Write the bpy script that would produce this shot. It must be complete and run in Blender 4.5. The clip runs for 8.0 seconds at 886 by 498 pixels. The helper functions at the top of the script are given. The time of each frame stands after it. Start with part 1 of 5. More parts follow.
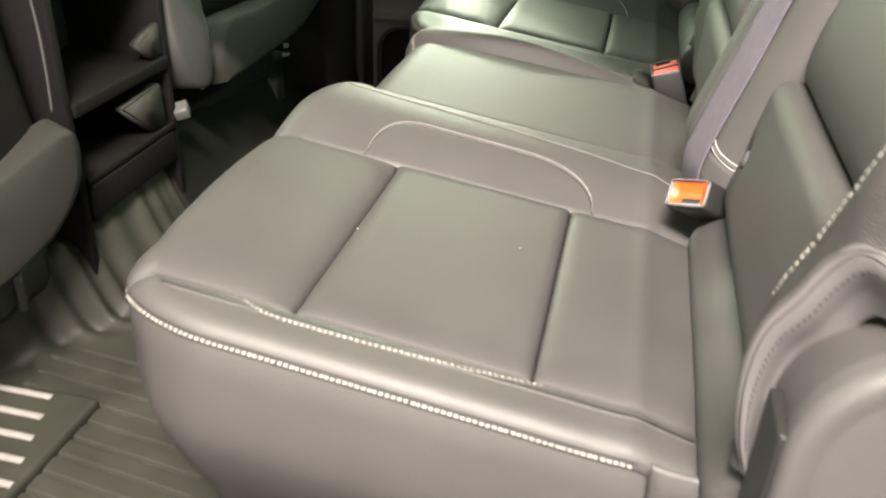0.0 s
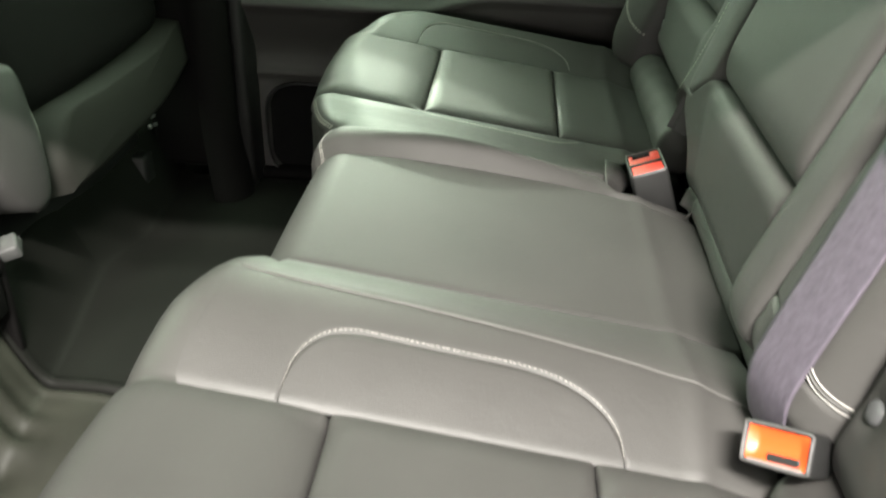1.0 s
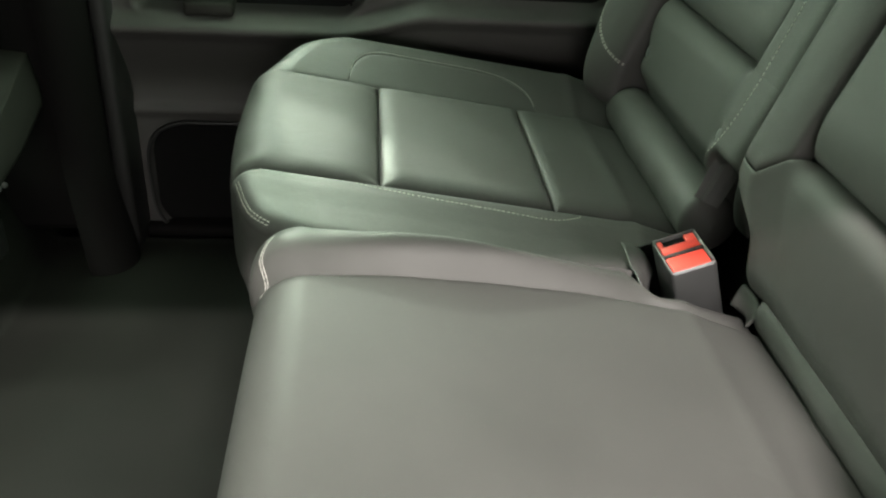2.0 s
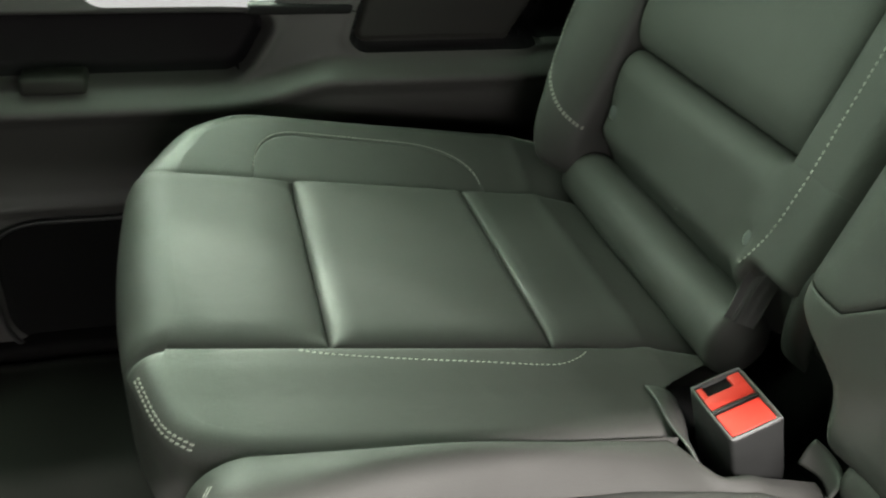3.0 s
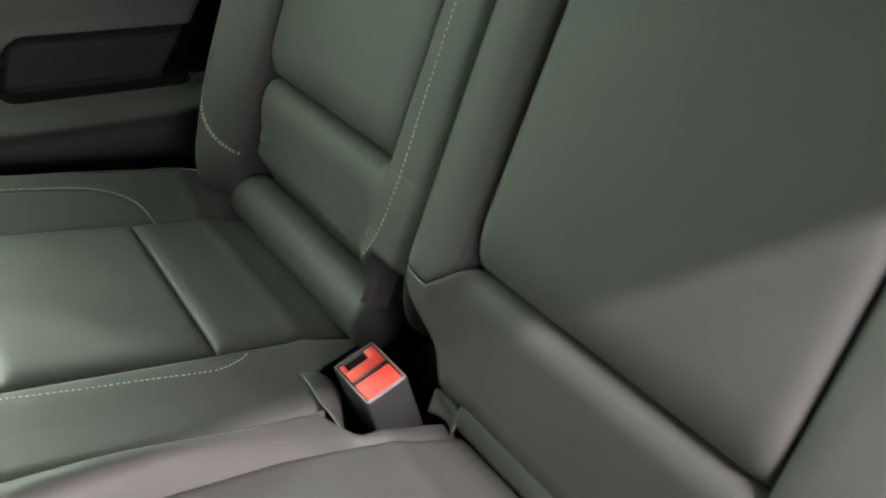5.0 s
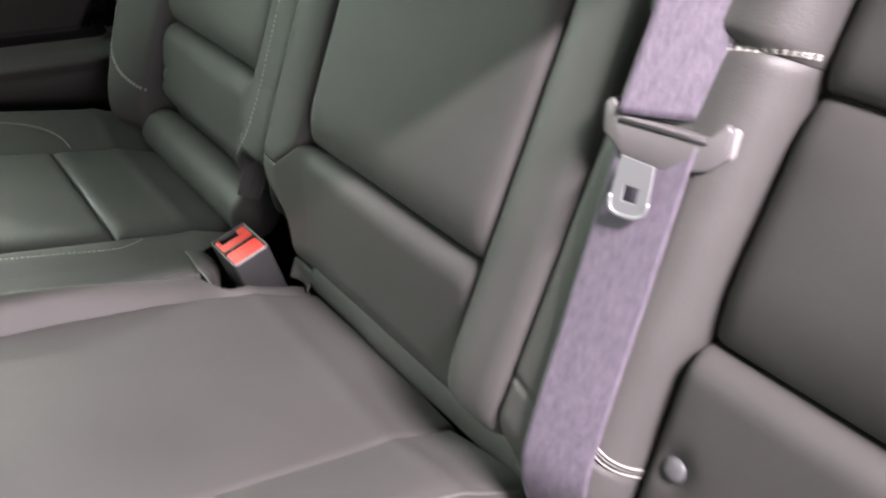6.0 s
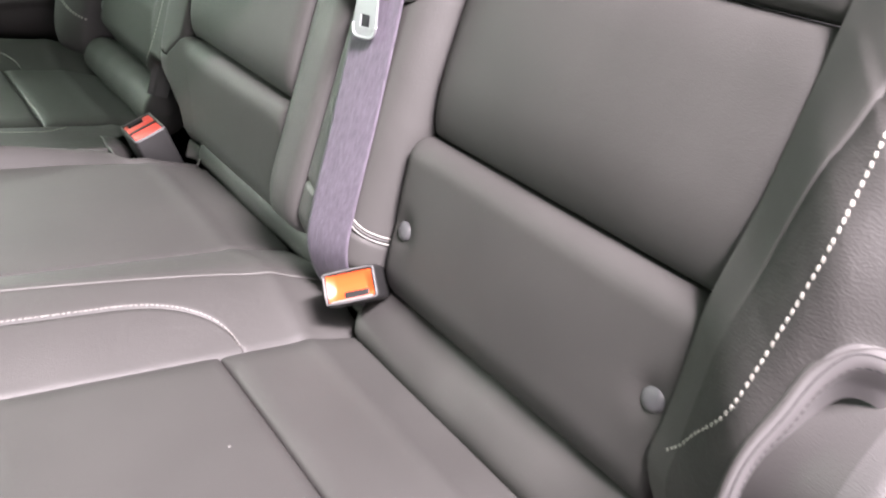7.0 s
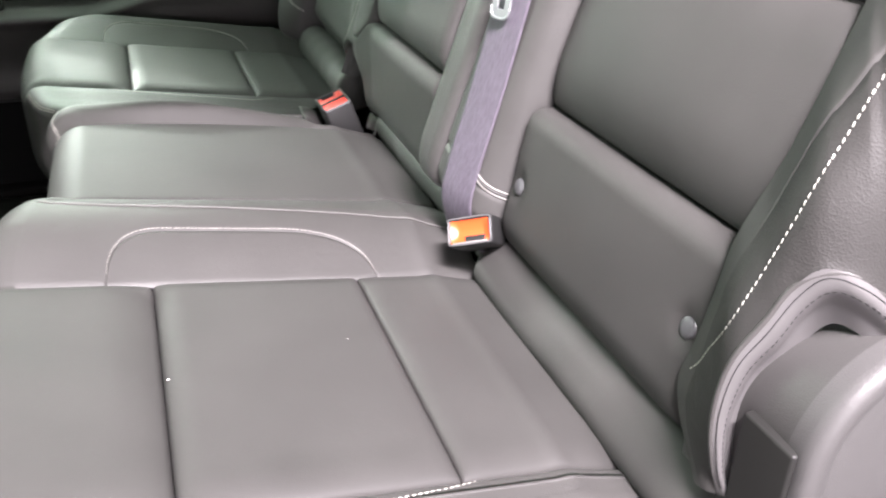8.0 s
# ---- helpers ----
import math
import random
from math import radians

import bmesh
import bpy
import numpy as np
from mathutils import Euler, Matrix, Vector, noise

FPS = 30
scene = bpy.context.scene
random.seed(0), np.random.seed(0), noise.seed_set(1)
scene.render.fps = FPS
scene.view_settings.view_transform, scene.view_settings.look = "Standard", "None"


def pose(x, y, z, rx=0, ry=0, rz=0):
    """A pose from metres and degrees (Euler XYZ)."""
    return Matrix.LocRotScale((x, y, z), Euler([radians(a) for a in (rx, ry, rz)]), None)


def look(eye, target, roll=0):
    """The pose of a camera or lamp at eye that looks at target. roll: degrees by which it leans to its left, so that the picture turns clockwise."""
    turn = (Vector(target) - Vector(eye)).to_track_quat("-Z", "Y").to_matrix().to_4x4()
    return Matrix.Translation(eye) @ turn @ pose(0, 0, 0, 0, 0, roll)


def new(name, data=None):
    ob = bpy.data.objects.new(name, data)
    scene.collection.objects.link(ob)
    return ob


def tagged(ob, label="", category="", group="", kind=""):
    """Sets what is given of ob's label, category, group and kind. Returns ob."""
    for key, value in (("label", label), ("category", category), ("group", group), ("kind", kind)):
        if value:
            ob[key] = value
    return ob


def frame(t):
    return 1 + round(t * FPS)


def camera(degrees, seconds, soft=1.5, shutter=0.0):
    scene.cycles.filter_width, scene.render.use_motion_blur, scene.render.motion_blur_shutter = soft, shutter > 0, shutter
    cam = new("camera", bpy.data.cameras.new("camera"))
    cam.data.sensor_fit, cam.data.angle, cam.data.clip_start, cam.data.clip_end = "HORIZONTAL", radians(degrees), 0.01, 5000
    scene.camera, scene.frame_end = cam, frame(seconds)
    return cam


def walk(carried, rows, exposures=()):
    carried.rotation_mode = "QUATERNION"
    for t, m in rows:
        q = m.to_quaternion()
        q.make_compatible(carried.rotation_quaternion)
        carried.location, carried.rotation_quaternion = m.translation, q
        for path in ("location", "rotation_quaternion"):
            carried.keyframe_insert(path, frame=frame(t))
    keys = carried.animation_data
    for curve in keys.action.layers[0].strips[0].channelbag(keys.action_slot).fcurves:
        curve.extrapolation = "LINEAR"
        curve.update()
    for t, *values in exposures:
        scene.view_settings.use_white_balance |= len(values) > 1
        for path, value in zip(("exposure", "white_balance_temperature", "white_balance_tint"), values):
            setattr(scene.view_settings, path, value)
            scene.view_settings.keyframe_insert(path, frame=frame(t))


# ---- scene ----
from mathutils.bvhtree import BVHTree

cam = camera(55.8, 8.0, soft=2.0, shutter=0.3)
PATH = [
    (0, (-0.084, -0.476, 0.831), (-0.45, 1.23, -0.148), 2.3),
    (0.5, (-0.167, -0.266, 0.842), (-0.412, 1.453, -0.149), 2.9),
    (1, (-0.22, -0.073, 0.87), (-0.338, 1.656, -0.129), 2.1),
    (1.2, (-0.254, -0.011, 0.892), (-0.311, 1.718, -0.111), 2.6),
    (2.3, (-0.386, 0.36, 0.849), (-0.116, 2.049, -0.186), 4.0),
    (2.5, (-0.402, 0.424, 0.856), (-0.076, 2.104, -0.179), 4.0),
    (3, (-0.423, 0.556, 0.871), (0.076, 2.191, -0.167), 4.0),
    (3.5, (-0.375, 0.576, 0.881), (0.308, 2.144, -0.156), 3.4),
    (4, (-0.355, 0.549, 0.891), (0.497, 2.038, -0.137), 3.9),
    (4.2, (-0.357, 0.535, 0.895), (0.548, 1.996, -0.127), 4.2),
    (5.3, (-0.357, 0.351, 0.935), (0.683, 1.756, -0.037), 3.6),
    (5.5, (-0.354, 0.297, 0.924), (0.678, 1.698, -0.062), 2.4),
    (6, (-0.354, 0.145, 0.91), (0.696, 1.541, -0.063), 2.9),
    (6.5, (-0.346, -0.054, 0.878), (0.709, 1.349, -0.08), 3.1),
    (7, (-0.334, -0.196, 0.858), (0.7, 1.226, -0.096), 3.0),
    (7.5, (-0.335, -0.308, 0.845), (0.514, 1.238, -0.098), 1.9),
    (8, (-0.319, -0.365, 0.862), (0.295, 1.29, -0.079), 1.2),
]
# stops, white balance and tint of the camera's own corrections
TONE = [(0.0, -0.12, 7150, 3), (0.5, -0.19, 6650, 0), (1.0, -0.13, 6650, -4), (2.5, 0.03, 6500, -2), (3.5, 0.05, 6450, -5), (5.5, -0.06, 6350, 13), (6.0, 0.02, 6300, 17), (7.0, 0.2, 6280, 15), (8.0, 0.16, 6200, 12)]
walk(cam, [(t, look(e, g, r)) for t, e, g, r in PATH], TONE)

# ---------- light: showroom lamps and added fill through the open near doorway, stand-in daylight in the windows ---
world = bpy.data.worlds.new("world")
scene.world = world
world.use_nodes = True
world.node_tree.nodes["Background"].inputs[0].default_value = (1.0, 0.94, 0.94, 1)
world.node_tree.nodes["Background"].inputs[1].default_value = 0.22


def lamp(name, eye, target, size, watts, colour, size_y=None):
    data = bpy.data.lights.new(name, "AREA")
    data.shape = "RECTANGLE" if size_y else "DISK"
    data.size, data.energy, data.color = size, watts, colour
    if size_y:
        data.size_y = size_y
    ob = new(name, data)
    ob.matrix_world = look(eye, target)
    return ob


# a pair of tube lamps hung along the vehicle beside the open door; the roof rail over the doorway cuts their light
for y, z in ((-1.0, 2.178), (-1.15, 2.311)):
    lamp("ceiling_lamp", (-0.12, y, z), (-0.12, 0.5, 0.45), 0.7, 142, (1.0, 0.89, 0.9), 0.02)
# two showroom spots on the other side, shining in through the tinted far window; its sill and rear edge cut their light
for eye, target, watts in (((-1.3, 4.6, 1.6), (-0.36, 1.28, 0.42), 730), ((-1.05, 3.65, 1.89), (-0.4, 1.36, 0.43), 160)):
    spot = bpy.data.lights.new("far_spot", "SPOT")
    spot.energy, spot.color, spot.shadow_soft_size = watts, (0.94, 1.0, 0.88), 0.07
    spot.spot_size, spot.spot_blend = radians(11), 1.0
    new("far_spot", spot).matrix_world = look(eye, target)
# soft fill lamps added outside the doorway; no such panels are known there
lamp("near_fill_high", (-0.15, -1.35, 2.6), (-0.15, 0.3, 0.4), 1.3, 116, (1.0, 0.89, 0.9), 0.9)
lamp("near_fill_low", (-0.3, -2.0, 0.75), (-0.2, 0.3, 0.4), 1.2, 30, (1.0, 0.89, 0.9), 0.8)
# area lamps stand in for tinted daylight at the windscreen, far and rear windows
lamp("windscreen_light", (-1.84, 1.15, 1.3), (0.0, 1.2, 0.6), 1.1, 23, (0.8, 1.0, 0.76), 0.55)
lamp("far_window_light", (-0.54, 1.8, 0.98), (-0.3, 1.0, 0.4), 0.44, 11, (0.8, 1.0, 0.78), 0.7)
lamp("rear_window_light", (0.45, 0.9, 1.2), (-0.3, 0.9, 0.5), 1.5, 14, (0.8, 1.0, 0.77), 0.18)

# ---------- materials ----------
def material(name, colour, rough, metal=0.0, spec=0.5, grain=0.0, grain_size=600.0, stain=0.0, stain_size=9.0, kind="noise", coat=0.0, wave=0.0, stretch=None):
    """A surface with fine relief (grain, bumps a metre) and slow changes of tone and gloss (stain)."""
    mat = bpy.data.materials.new(name)
    mat.use_nodes = True
    nodes, links = mat.node_tree.nodes, mat.node_tree.links
    b = nodes["Principled BSDF"]
    b.inputs["Roughness"].default_value, b.inputs["Metallic"].default_value = rough, metal
    b.inputs["Specular IOR Level"].default_value = spec
    b.inputs["Coat Weight"].default_value = coat
    at = nodes.new("ShaderNodeTexCoord").outputs["Object"]
    if stretch:
        # woven threads: the pattern drawn out along the cloth
        drawn = nodes.new("ShaderNodeMapping")
        drawn.inputs["Scale"].default_value = stretch
        links.new(at, drawn.inputs["Vector"])
        at = drawn.outputs["Vector"]
    slow = nodes.new("ShaderNodeTexNoise")
    slow.inputs["Scale"].default_value, slow.inputs["Detail"].default_value = stain_size, 5
    links.new(at, slow.inputs["Vector"])
    fine = nodes.new("ShaderNodeTexVoronoi" if kind == "voronoi" else "ShaderNodeTexNoise")
    fine.inputs["Scale"].default_value = grain_size
    links.new(at, fine.inputs["Vector"])
    ramp = nodes.new("ShaderNodeMix")
    ramp.data_type = "RGBA"
    ramp.inputs["A"].default_value = (*[c * (1 - stain) for c in colour], 1)
    ramp.inputs["B"].default_value = (*[min(1, c * (1 + stain)) for c in colour], 1)
    links.new(slow.outputs["Fac"], ramp.inputs["Factor"])
    links.new(ramp.outputs["Result"], b.inputs["Base Color"])
    gloss = nodes.new("ShaderNodeMapRange")
    gloss.inputs["To Min"].default_value, gloss.inputs["To Max"].default_value = rough - 0.12 * stain - 0.03, rough + 0.12 * stain + 0.03
    links.new(slow.outputs["Fac"], gloss.inputs["Value"])
    links.new(gloss.outputs["Result"], b.inputs["Roughness"])
    if grain:
        bump = nodes.new("ShaderNodeBump")
        bump.inputs["Strength"].default_value, bump.inputs["Distance"].default_value = grain, 0.0006
        links.new(fine.outputs["Distance" if kind == "voronoi" else "Fac"], bump.inputs["Height"])
        if wave:
            # soft dents and wrinkles under the grain
            dents = nodes.new("ShaderNodeTexNoise")
            dents.inputs["Scale"].default_value, dents.inputs["Detail"].default_value, dents.inputs["Distortion"].default_value = 34, 4, 0.6
            links.new(at, dents.inputs["Vector"])
            deep = nodes.new("ShaderNodeBump")
            deep.inputs["Strength"].default_value, deep.inputs["Distance"].default_value = wave, 0.0035
            links.new(dents.outputs["Fac"], deep.inputs["Height"])
            links.new(deep.outputs["Normal"], bump.inputs["Normal"])
        links.new(bump.outputs["Normal"], b.inputs["Normal"])
    return mat


LEATHER = material("charcoal_leather", (0.053, 0.051, 0.049), 0.5, spec=0.44, grain=0.25, grain_size=950, stain=0.12, stain_size=14, kind="voronoi", wave=0.16)
PANEL = material("charcoal_panel_leather", (0.0455, 0.044, 0.042), 0.63, spec=0.31, grain=0.2, grain_size=1000, stain=0.2, stain_size=11, kind="voronoi", wave=0.12)
SIDE_VINYL = material("grained_side_vinyl", (0.03, 0.029, 0.0275), 0.66, spec=0.28, grain=0.4, grain_size=620, stain=0.15, stain_size=12, kind="voronoi", wave=0.3)
VINYL = material("smooth_grey_vinyl", (0.1, 0.096, 0.096), 0.45, grain=0.15, grain_size=900, stain=0.1)
# seam leather painted pale to carry the highlight along the cushion edges
SEAM_PALE = material("highlit_seam", (0.085, 0.082, 0.078), 0.5, stain=0.15)
TRIM_RING = material("paler_grey_trim", (0.072, 0.07, 0.069), 0.42, grain=0.3, grain_size=900, stain=0.15, kind="voronoi")
TRIM_ROUND = material("pale_charcoal_trim", (0.05, 0.0485, 0.047), 0.36, grain=0.25, grain_size=1100, stain=0.15, kind="voronoi")
THREAD = material("pale_thread", (0.44, 0.425, 0.39), 0.75, stain=0.1)
THREAD_GREY = material("grey_thread", (0.28, 0.27, 0.25), 0.75, stain=0.1)
THREAD_DARK = material("dark_thread", (0.012, 0.012, 0.012), 0.7)
PIPING = material("grey_piping", (0.3, 0.29, 0.275), 0.5, stain=0.1)
WEBBING = material("violet_grey_webbing", (0.088, 0.075, 0.098), 0.6, grain=1.0, grain_size=480, stain=0.55, stain_size=330, stretch=(0.4, 1.0, 0.26))
PLASTIC_BLACK = material("black_plastic", (0.018, 0.018, 0.018), 0.45, grain=0.15, grain_size=1500, stain=0.15)
PLASTIC_GREY = material("grey_plastic", (0.095, 0.092, 0.092), 0.45, grain=0.1, grain_size=1500, stain=0.12)
PLASTIC_PALE = material("pale_plastic", (0.24, 0.23, 0.23), 0.45)
CLIP_GREY = material("dull_grey_plastic", (0.08, 0.08, 0.08), 0.5, stain=0.1)
BAR_GREY = material("lit_bar", (0.22, 0.21, 0.2), 0.6, stain=0.3, stain_size=40)
BLOCK = material("matt_black_plastic", (0.014, 0.014, 0.013), 0.5, spec=0.3, grain=0.15, grain_size=1200, stain=0.15)
# near-black for recesses: the shade inside them is put into the colour
RECESS_SHADE = material("recess_shade", (0.014, 0.013, 0.014), 0.8, spec=0.1, stain=0.2)
TRIM_DARK = material("dark_trim", (0.0065, 0.006, 0.006), 0.75, spec=0.08, grain=0.3, grain_size=900, stain=0.15, kind="voronoi")
TRIM = material("charcoal_trim", (0.042, 0.041, 0.04), 0.5, grain=0.4, grain_size=900, stain=0.12, kind="voronoi")
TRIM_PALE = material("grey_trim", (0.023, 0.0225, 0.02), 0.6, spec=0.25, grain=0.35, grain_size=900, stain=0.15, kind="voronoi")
GRILLE = material("speaker_cloth", (0.008, 0.008, 0.008), 0.85, spec=0.1, grain=0.8, grain_size=1200, stain=0.2)
RUBBER = material("mat_rubber", (0.027, 0.0275, 0.0215), 0.6, spec=0.3, grain=0.3, grain_size=500, stain=0.65, stain_size=12)
CARPET = material("dark_carpet", (0.012, 0.0115, 0.011), 0.9, spec=0.05, grain=1.0, grain_size=700, stain=0.3)
CONCRETE = material("pale_concrete", (0.42, 0.41, 0.405), 0.5, stain=0.1, stain_size=1.5)
STEEL = material("bright_steel", (0.36, 0.37, 0.38), 0.32, metal=0.7, stain=0.08)
RED_BUTTON = material("red_plastic", (0.72, 0.04, 0.028), 0.5, stain=0.06)
ORANGE_BUTTON = material("orange_plastic", (0.75, 0.09, 0.02), 0.38, stain=0.06)
BUTTON = material("anchor_plastic", (0.08, 0.08, 0.084), 0.38, stain=0.1)
DOOR_TRIM = material("door_trim", (0.06, 0.0575, 0.055), 0.5, grain=0.4, grain_size=900, stain=0.12, kind="voronoi")
# same rubber as the near mat, darkened for the shade at the far side
MAT_SHADED = material("mat_rubber_shaded", (0.0095, 0.0098, 0.0085), 0.6, spec=0.15, grain=0.4, grain_size=500, stain=0.35, stain_size=7)
GLASS = bpy.data.materials.new("window_glass")
GLASS.use_nodes = True
GLASS.node_tree.nodes["Principled BSDF"].inputs["Transmission Weight"].default_value = 1.0
GLASS.node_tree.nodes["Principled BSDF"].inputs["Roughness"].default_value = 0.0
GLASS.node_tree.nodes["Principled BSDF"].inputs["IOR"].default_value = 1.45
# glowing sheet, added to stand in for the bright view through the far window
BACKDROP = bpy.data.materials.new("glowing_sheet")
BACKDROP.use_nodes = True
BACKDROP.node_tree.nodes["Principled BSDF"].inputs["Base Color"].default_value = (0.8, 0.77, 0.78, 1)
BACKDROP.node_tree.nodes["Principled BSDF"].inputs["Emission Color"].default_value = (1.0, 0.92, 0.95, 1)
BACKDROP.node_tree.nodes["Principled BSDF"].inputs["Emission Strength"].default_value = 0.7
CRUMB = material("pale_crumb", (0.75, 0.73, 0.7), 0.8)



def part(name, bm, material, parent=None, label="", smooth=True):
    """Link a bmesh as one mesh object under a thing or a part."""
    me = bpy.data.meshes.new(name)
    for f in bm.faces:
        f.smooth = smooth
    bm.to_mesh(me)
    bm.free()
    me.materials.append(material)
    ob = new(name, me)
    ob.parent = parent
    if label:
        ob["label"] = label
    return ob


def thing(name, label, category, group="", kind="", at=(0, 0, 0)):
    ob = new(name)
    ob.empty_display_size = 0.05
    return tagged(ob, label, category, group, kind)


# ---------- mesh helpers ----------
def patch(nu, nv, fn, face=None):
    """A sheet of quads through fn(u, v); face: the way its front should look."""
    bm = bmesh.new()
    rows = [[bm.verts.new(fn(i / nu, j / nv)) for j in range(nv + 1)] for i in range(nu + 1)]
    for i in range(nu):
        for j in range(nv):
            bm.faces.new((rows[i][j], rows[i + 1][j], rows[i + 1][j + 1], rows[i][j + 1]))
    bm.normal_update()
    if face is not None:
        total = Vector((0, 0, 0))
        for f in bm.faces:
            total += f.normal * f.calc_area()
        if total.dot(Vector(face)) < 0:
            bmesh.ops.reverse_faces(bm, faces=bm.faces[:])
    return bm


def spread(a, b, step=0.005):
    """Places from a to b, close together near both ends where a seam folds in."""
    fine = [0, 0.0008, 0.0018, 0.0032, 0.005, 0.0075, 0.0105]
    inner = list(np.linspace(0.0145, b - a - 0.0145, max(3, int((b - a - 0.029) / step))))
    return [a + d for d in fine + inner + [b - a - d for d in fine[::-1]]]


def sheet(us, vs, fn, face):
    """A sheet of quads through fn(u, v) at the places given."""
    nu, nv = len(us) - 1, len(vs) - 1
    return patch(nu, nv, lambda u, v: fn(us[round(u * nu)], vs[round(v * nv)]), face)


def add_box(bm, x0, x1, y0, y1, z0, z1, bevel=0.0, seg=2, m=None):
    mat = Matrix.Translation(((x0 + x1) / 2, (y0 + y1) / 2, (z0 + z1) / 2)) @ Matrix.Diagonal((x1 - x0, y1 - y0, z1 - z0, 1))
    got = bmesh.ops.create_cube(bm, size=1, matrix=(m or Matrix()) @ mat)
    if bevel:
        edges = list({e for v in got["verts"] for e in v.link_edges})
        bmesh.ops.bevel(bm, geom=edges, offset=bevel, segments=seg, affect="EDGES", profile=0.5)
    return bm


def boxed(*args, **kw):
    return add_box(bmesh.new(), *args, **kw)


def prism(points, y0, y1, bevel=0.0, seg=2, m=None):
    """A solid from an outline in (x, z), pulled from y0 to y1, its edges rounded."""
    bm = bmesh.new()
    a = [bm.verts.new((x, y0, z)) for x, z in points]
    b = [bm.verts.new((x, y1, z)) for x, z in points]
    bm.faces.new(a)
    bm.faces.new(b[::-1])
    n = len(points)
    for i in range(n):
        bm.faces.new((a[i], b[i], b[(i + 1) % n], a[(i + 1) % n]))
    bmesh.ops.recalc_face_normals(bm, faces=bm.faces[:])
    if bevel:
        bmesh.ops.bevel(bm, geom=bm.edges[:], offset=bevel, segments=seg, affect="EDGES", profile=0.5)
    if m:
        bmesh.ops.transform(bm, matrix=m, verts=bm.verts[:])
    return bm


def curve_points(points, step=0.004, closed=False):
    """A smooth line through points, resampled evenly."""
    p = [Vector(q) for q in points]
    out = []
    n = len(p)
    for i in range(n - 1):
        a, b, c, d = p[max(i - 1, 0)], p[i], p[i + 1], p[min(i + 2, n - 1)]
        for k in range(24):
            t = k / 24
            out.append(0.5 * ((2 * b) + (c - a) * t + (2 * a - 5 * b + 4 * c - d) * t * t + (3 * b - a - 3 * c + d) * t ** 3))
    out.append(p[-1])
    even, left = [out[0]], step
    for a, b in zip(out, out[1:]):
        gone = (b - a).length
        while gone >= left and gone > 1e-9:
            a = a + (b - a) * (left / gone)
            even.append(a.copy())
            gone, left = (b - a).length, step
        left -= gone
    if (even[-1] - out[-1]).length > step * 0.3:
        even.append(out[-1])
    return even


def tube(points, r, sides=8, step=0.006, flat=1.0, ends=True, bm=None):
    """A round cord along a smooth line."""
    bm = bm or bmesh.new()
    line = curve_points(points, step)
    rings, side = [], None
    for i, p in enumerate(line):
        d = (line[min(i + 1, len(line) - 1)] - line[max(i - 1, 0)]).normalized()
        if side is None:
            side = d.orthogonal().normalized()
        side = (side - d * side.dot(d)).normalized()
        up = d.cross(side)
        rings.append([bm.verts.new(p + side * r * math.cos(a) + up * r * flat * math.sin(a)) for a in (2 * math.pi * k / sides for k in range(sides))])
    for a, b in zip(rings, rings[1:]):
        for k in range(sides):
            bm.faces.new((a[k], a[(k + 1) % sides], b[(k + 1) % sides], b[k]))
    if ends:
        bm.faces.new(rings[0][::-1])
        bm.faces.new(rings[-1])
    return bm


def surface_of(*obs):
    """Something to drop seams on: all the faces of these meshes."""
    verts, faces = [], []
    for ob in obs:
        k = len(verts)
        verts += [v.co.copy() for v in ob.data.vertices]
        faces += [[k + i for i in f.vertices] for f in ob.data.polygons]
    return BVHTree.FromPolygons(verts, faces)


def drop_on(tree, points, way, lift=0.0, step=0.003, back=0.12):
    """Lay a line onto a surface along the direction way."""
    way = Vector(way).normalized()
    out, normals = [], []
    for p in curve_points(points, step):
        hit = tree.ray_cast(p - way * back, way, 2.2 * back)
        if hit[0] is None:
            continue
        n = hit[1] if hit[1].dot(way) < 0 else -hit[1]
        out.append(hit[0] + n * lift)
        normals.append(n)
    return out, normals


def stitches(tree, points, way, pitch=0.0064, length=0.0046, r=0.0011, rows=(0.0,), slant=0.0):
    """A row of thread stitches sunk in a surface; rows: offsets of parallel rows."""
    bm = bmesh.new()
    line, normals = drop_on(tree, points, way, step=0.0009)
    along, turn = 0.0, random.Random(len(line))
    for i in range(2, len(line) - 2):
        along += (line[i] - line[i - 1]).length
        if along < pitch:
            continue
        along -= pitch * turn.uniform(0.94, 1.06)
        d = (line[i + 2] - line[i - 2]).normalized()
        n = normals[i]
        s = n.cross(d).normalized()
        d2 = (d + s * slant).normalized()
        s2 = n.cross(d2).normalized()
        for off in rows:
            c = line[i] + s * off + n * r * 0.25
            ring = []
            for a, w, h in ((-0.5, 0.35, 0.0), (-0.28, 1.0, 0.9), (0.28, 1.0, 0.9), (0.5, 0.35, 0.0)):
                q = c + d2 * a * length
                ring.append([bm.verts.new(q + s2 * r * w * k + n * r * (0.7 * h if k == 0 else h * 0.35 - 0.4)) for k in (-1, 0, 1)])
            for a, b in zip(ring, ring[1:]):
                for k in (0, 1):
                    bm.faces.new((a[k], a[k + 1], b[k + 1], b[k]))
    return bm


def cord(tree, points, way, r=0.0016, lift=0.0008, sides=6):
    line, _ = drop_on(tree, points, way, lift, 0.004)
    return tube(line, r, sides, 0.004)


def puff(d, r):
    """1 on a seam, 0 from r away, round as stuffed leather is."""
    t = min(max(d / r, 0.0), 1.0)
    return 1 - math.sqrt(max(0.0, 1 - (1 - t) ** 2))


def step01(t):
    t = min(max(t, 0.0), 1.0)
    return t * t * (3 - 2 * t)


def lerp(a, b, t):
    return a + (b - a) * t


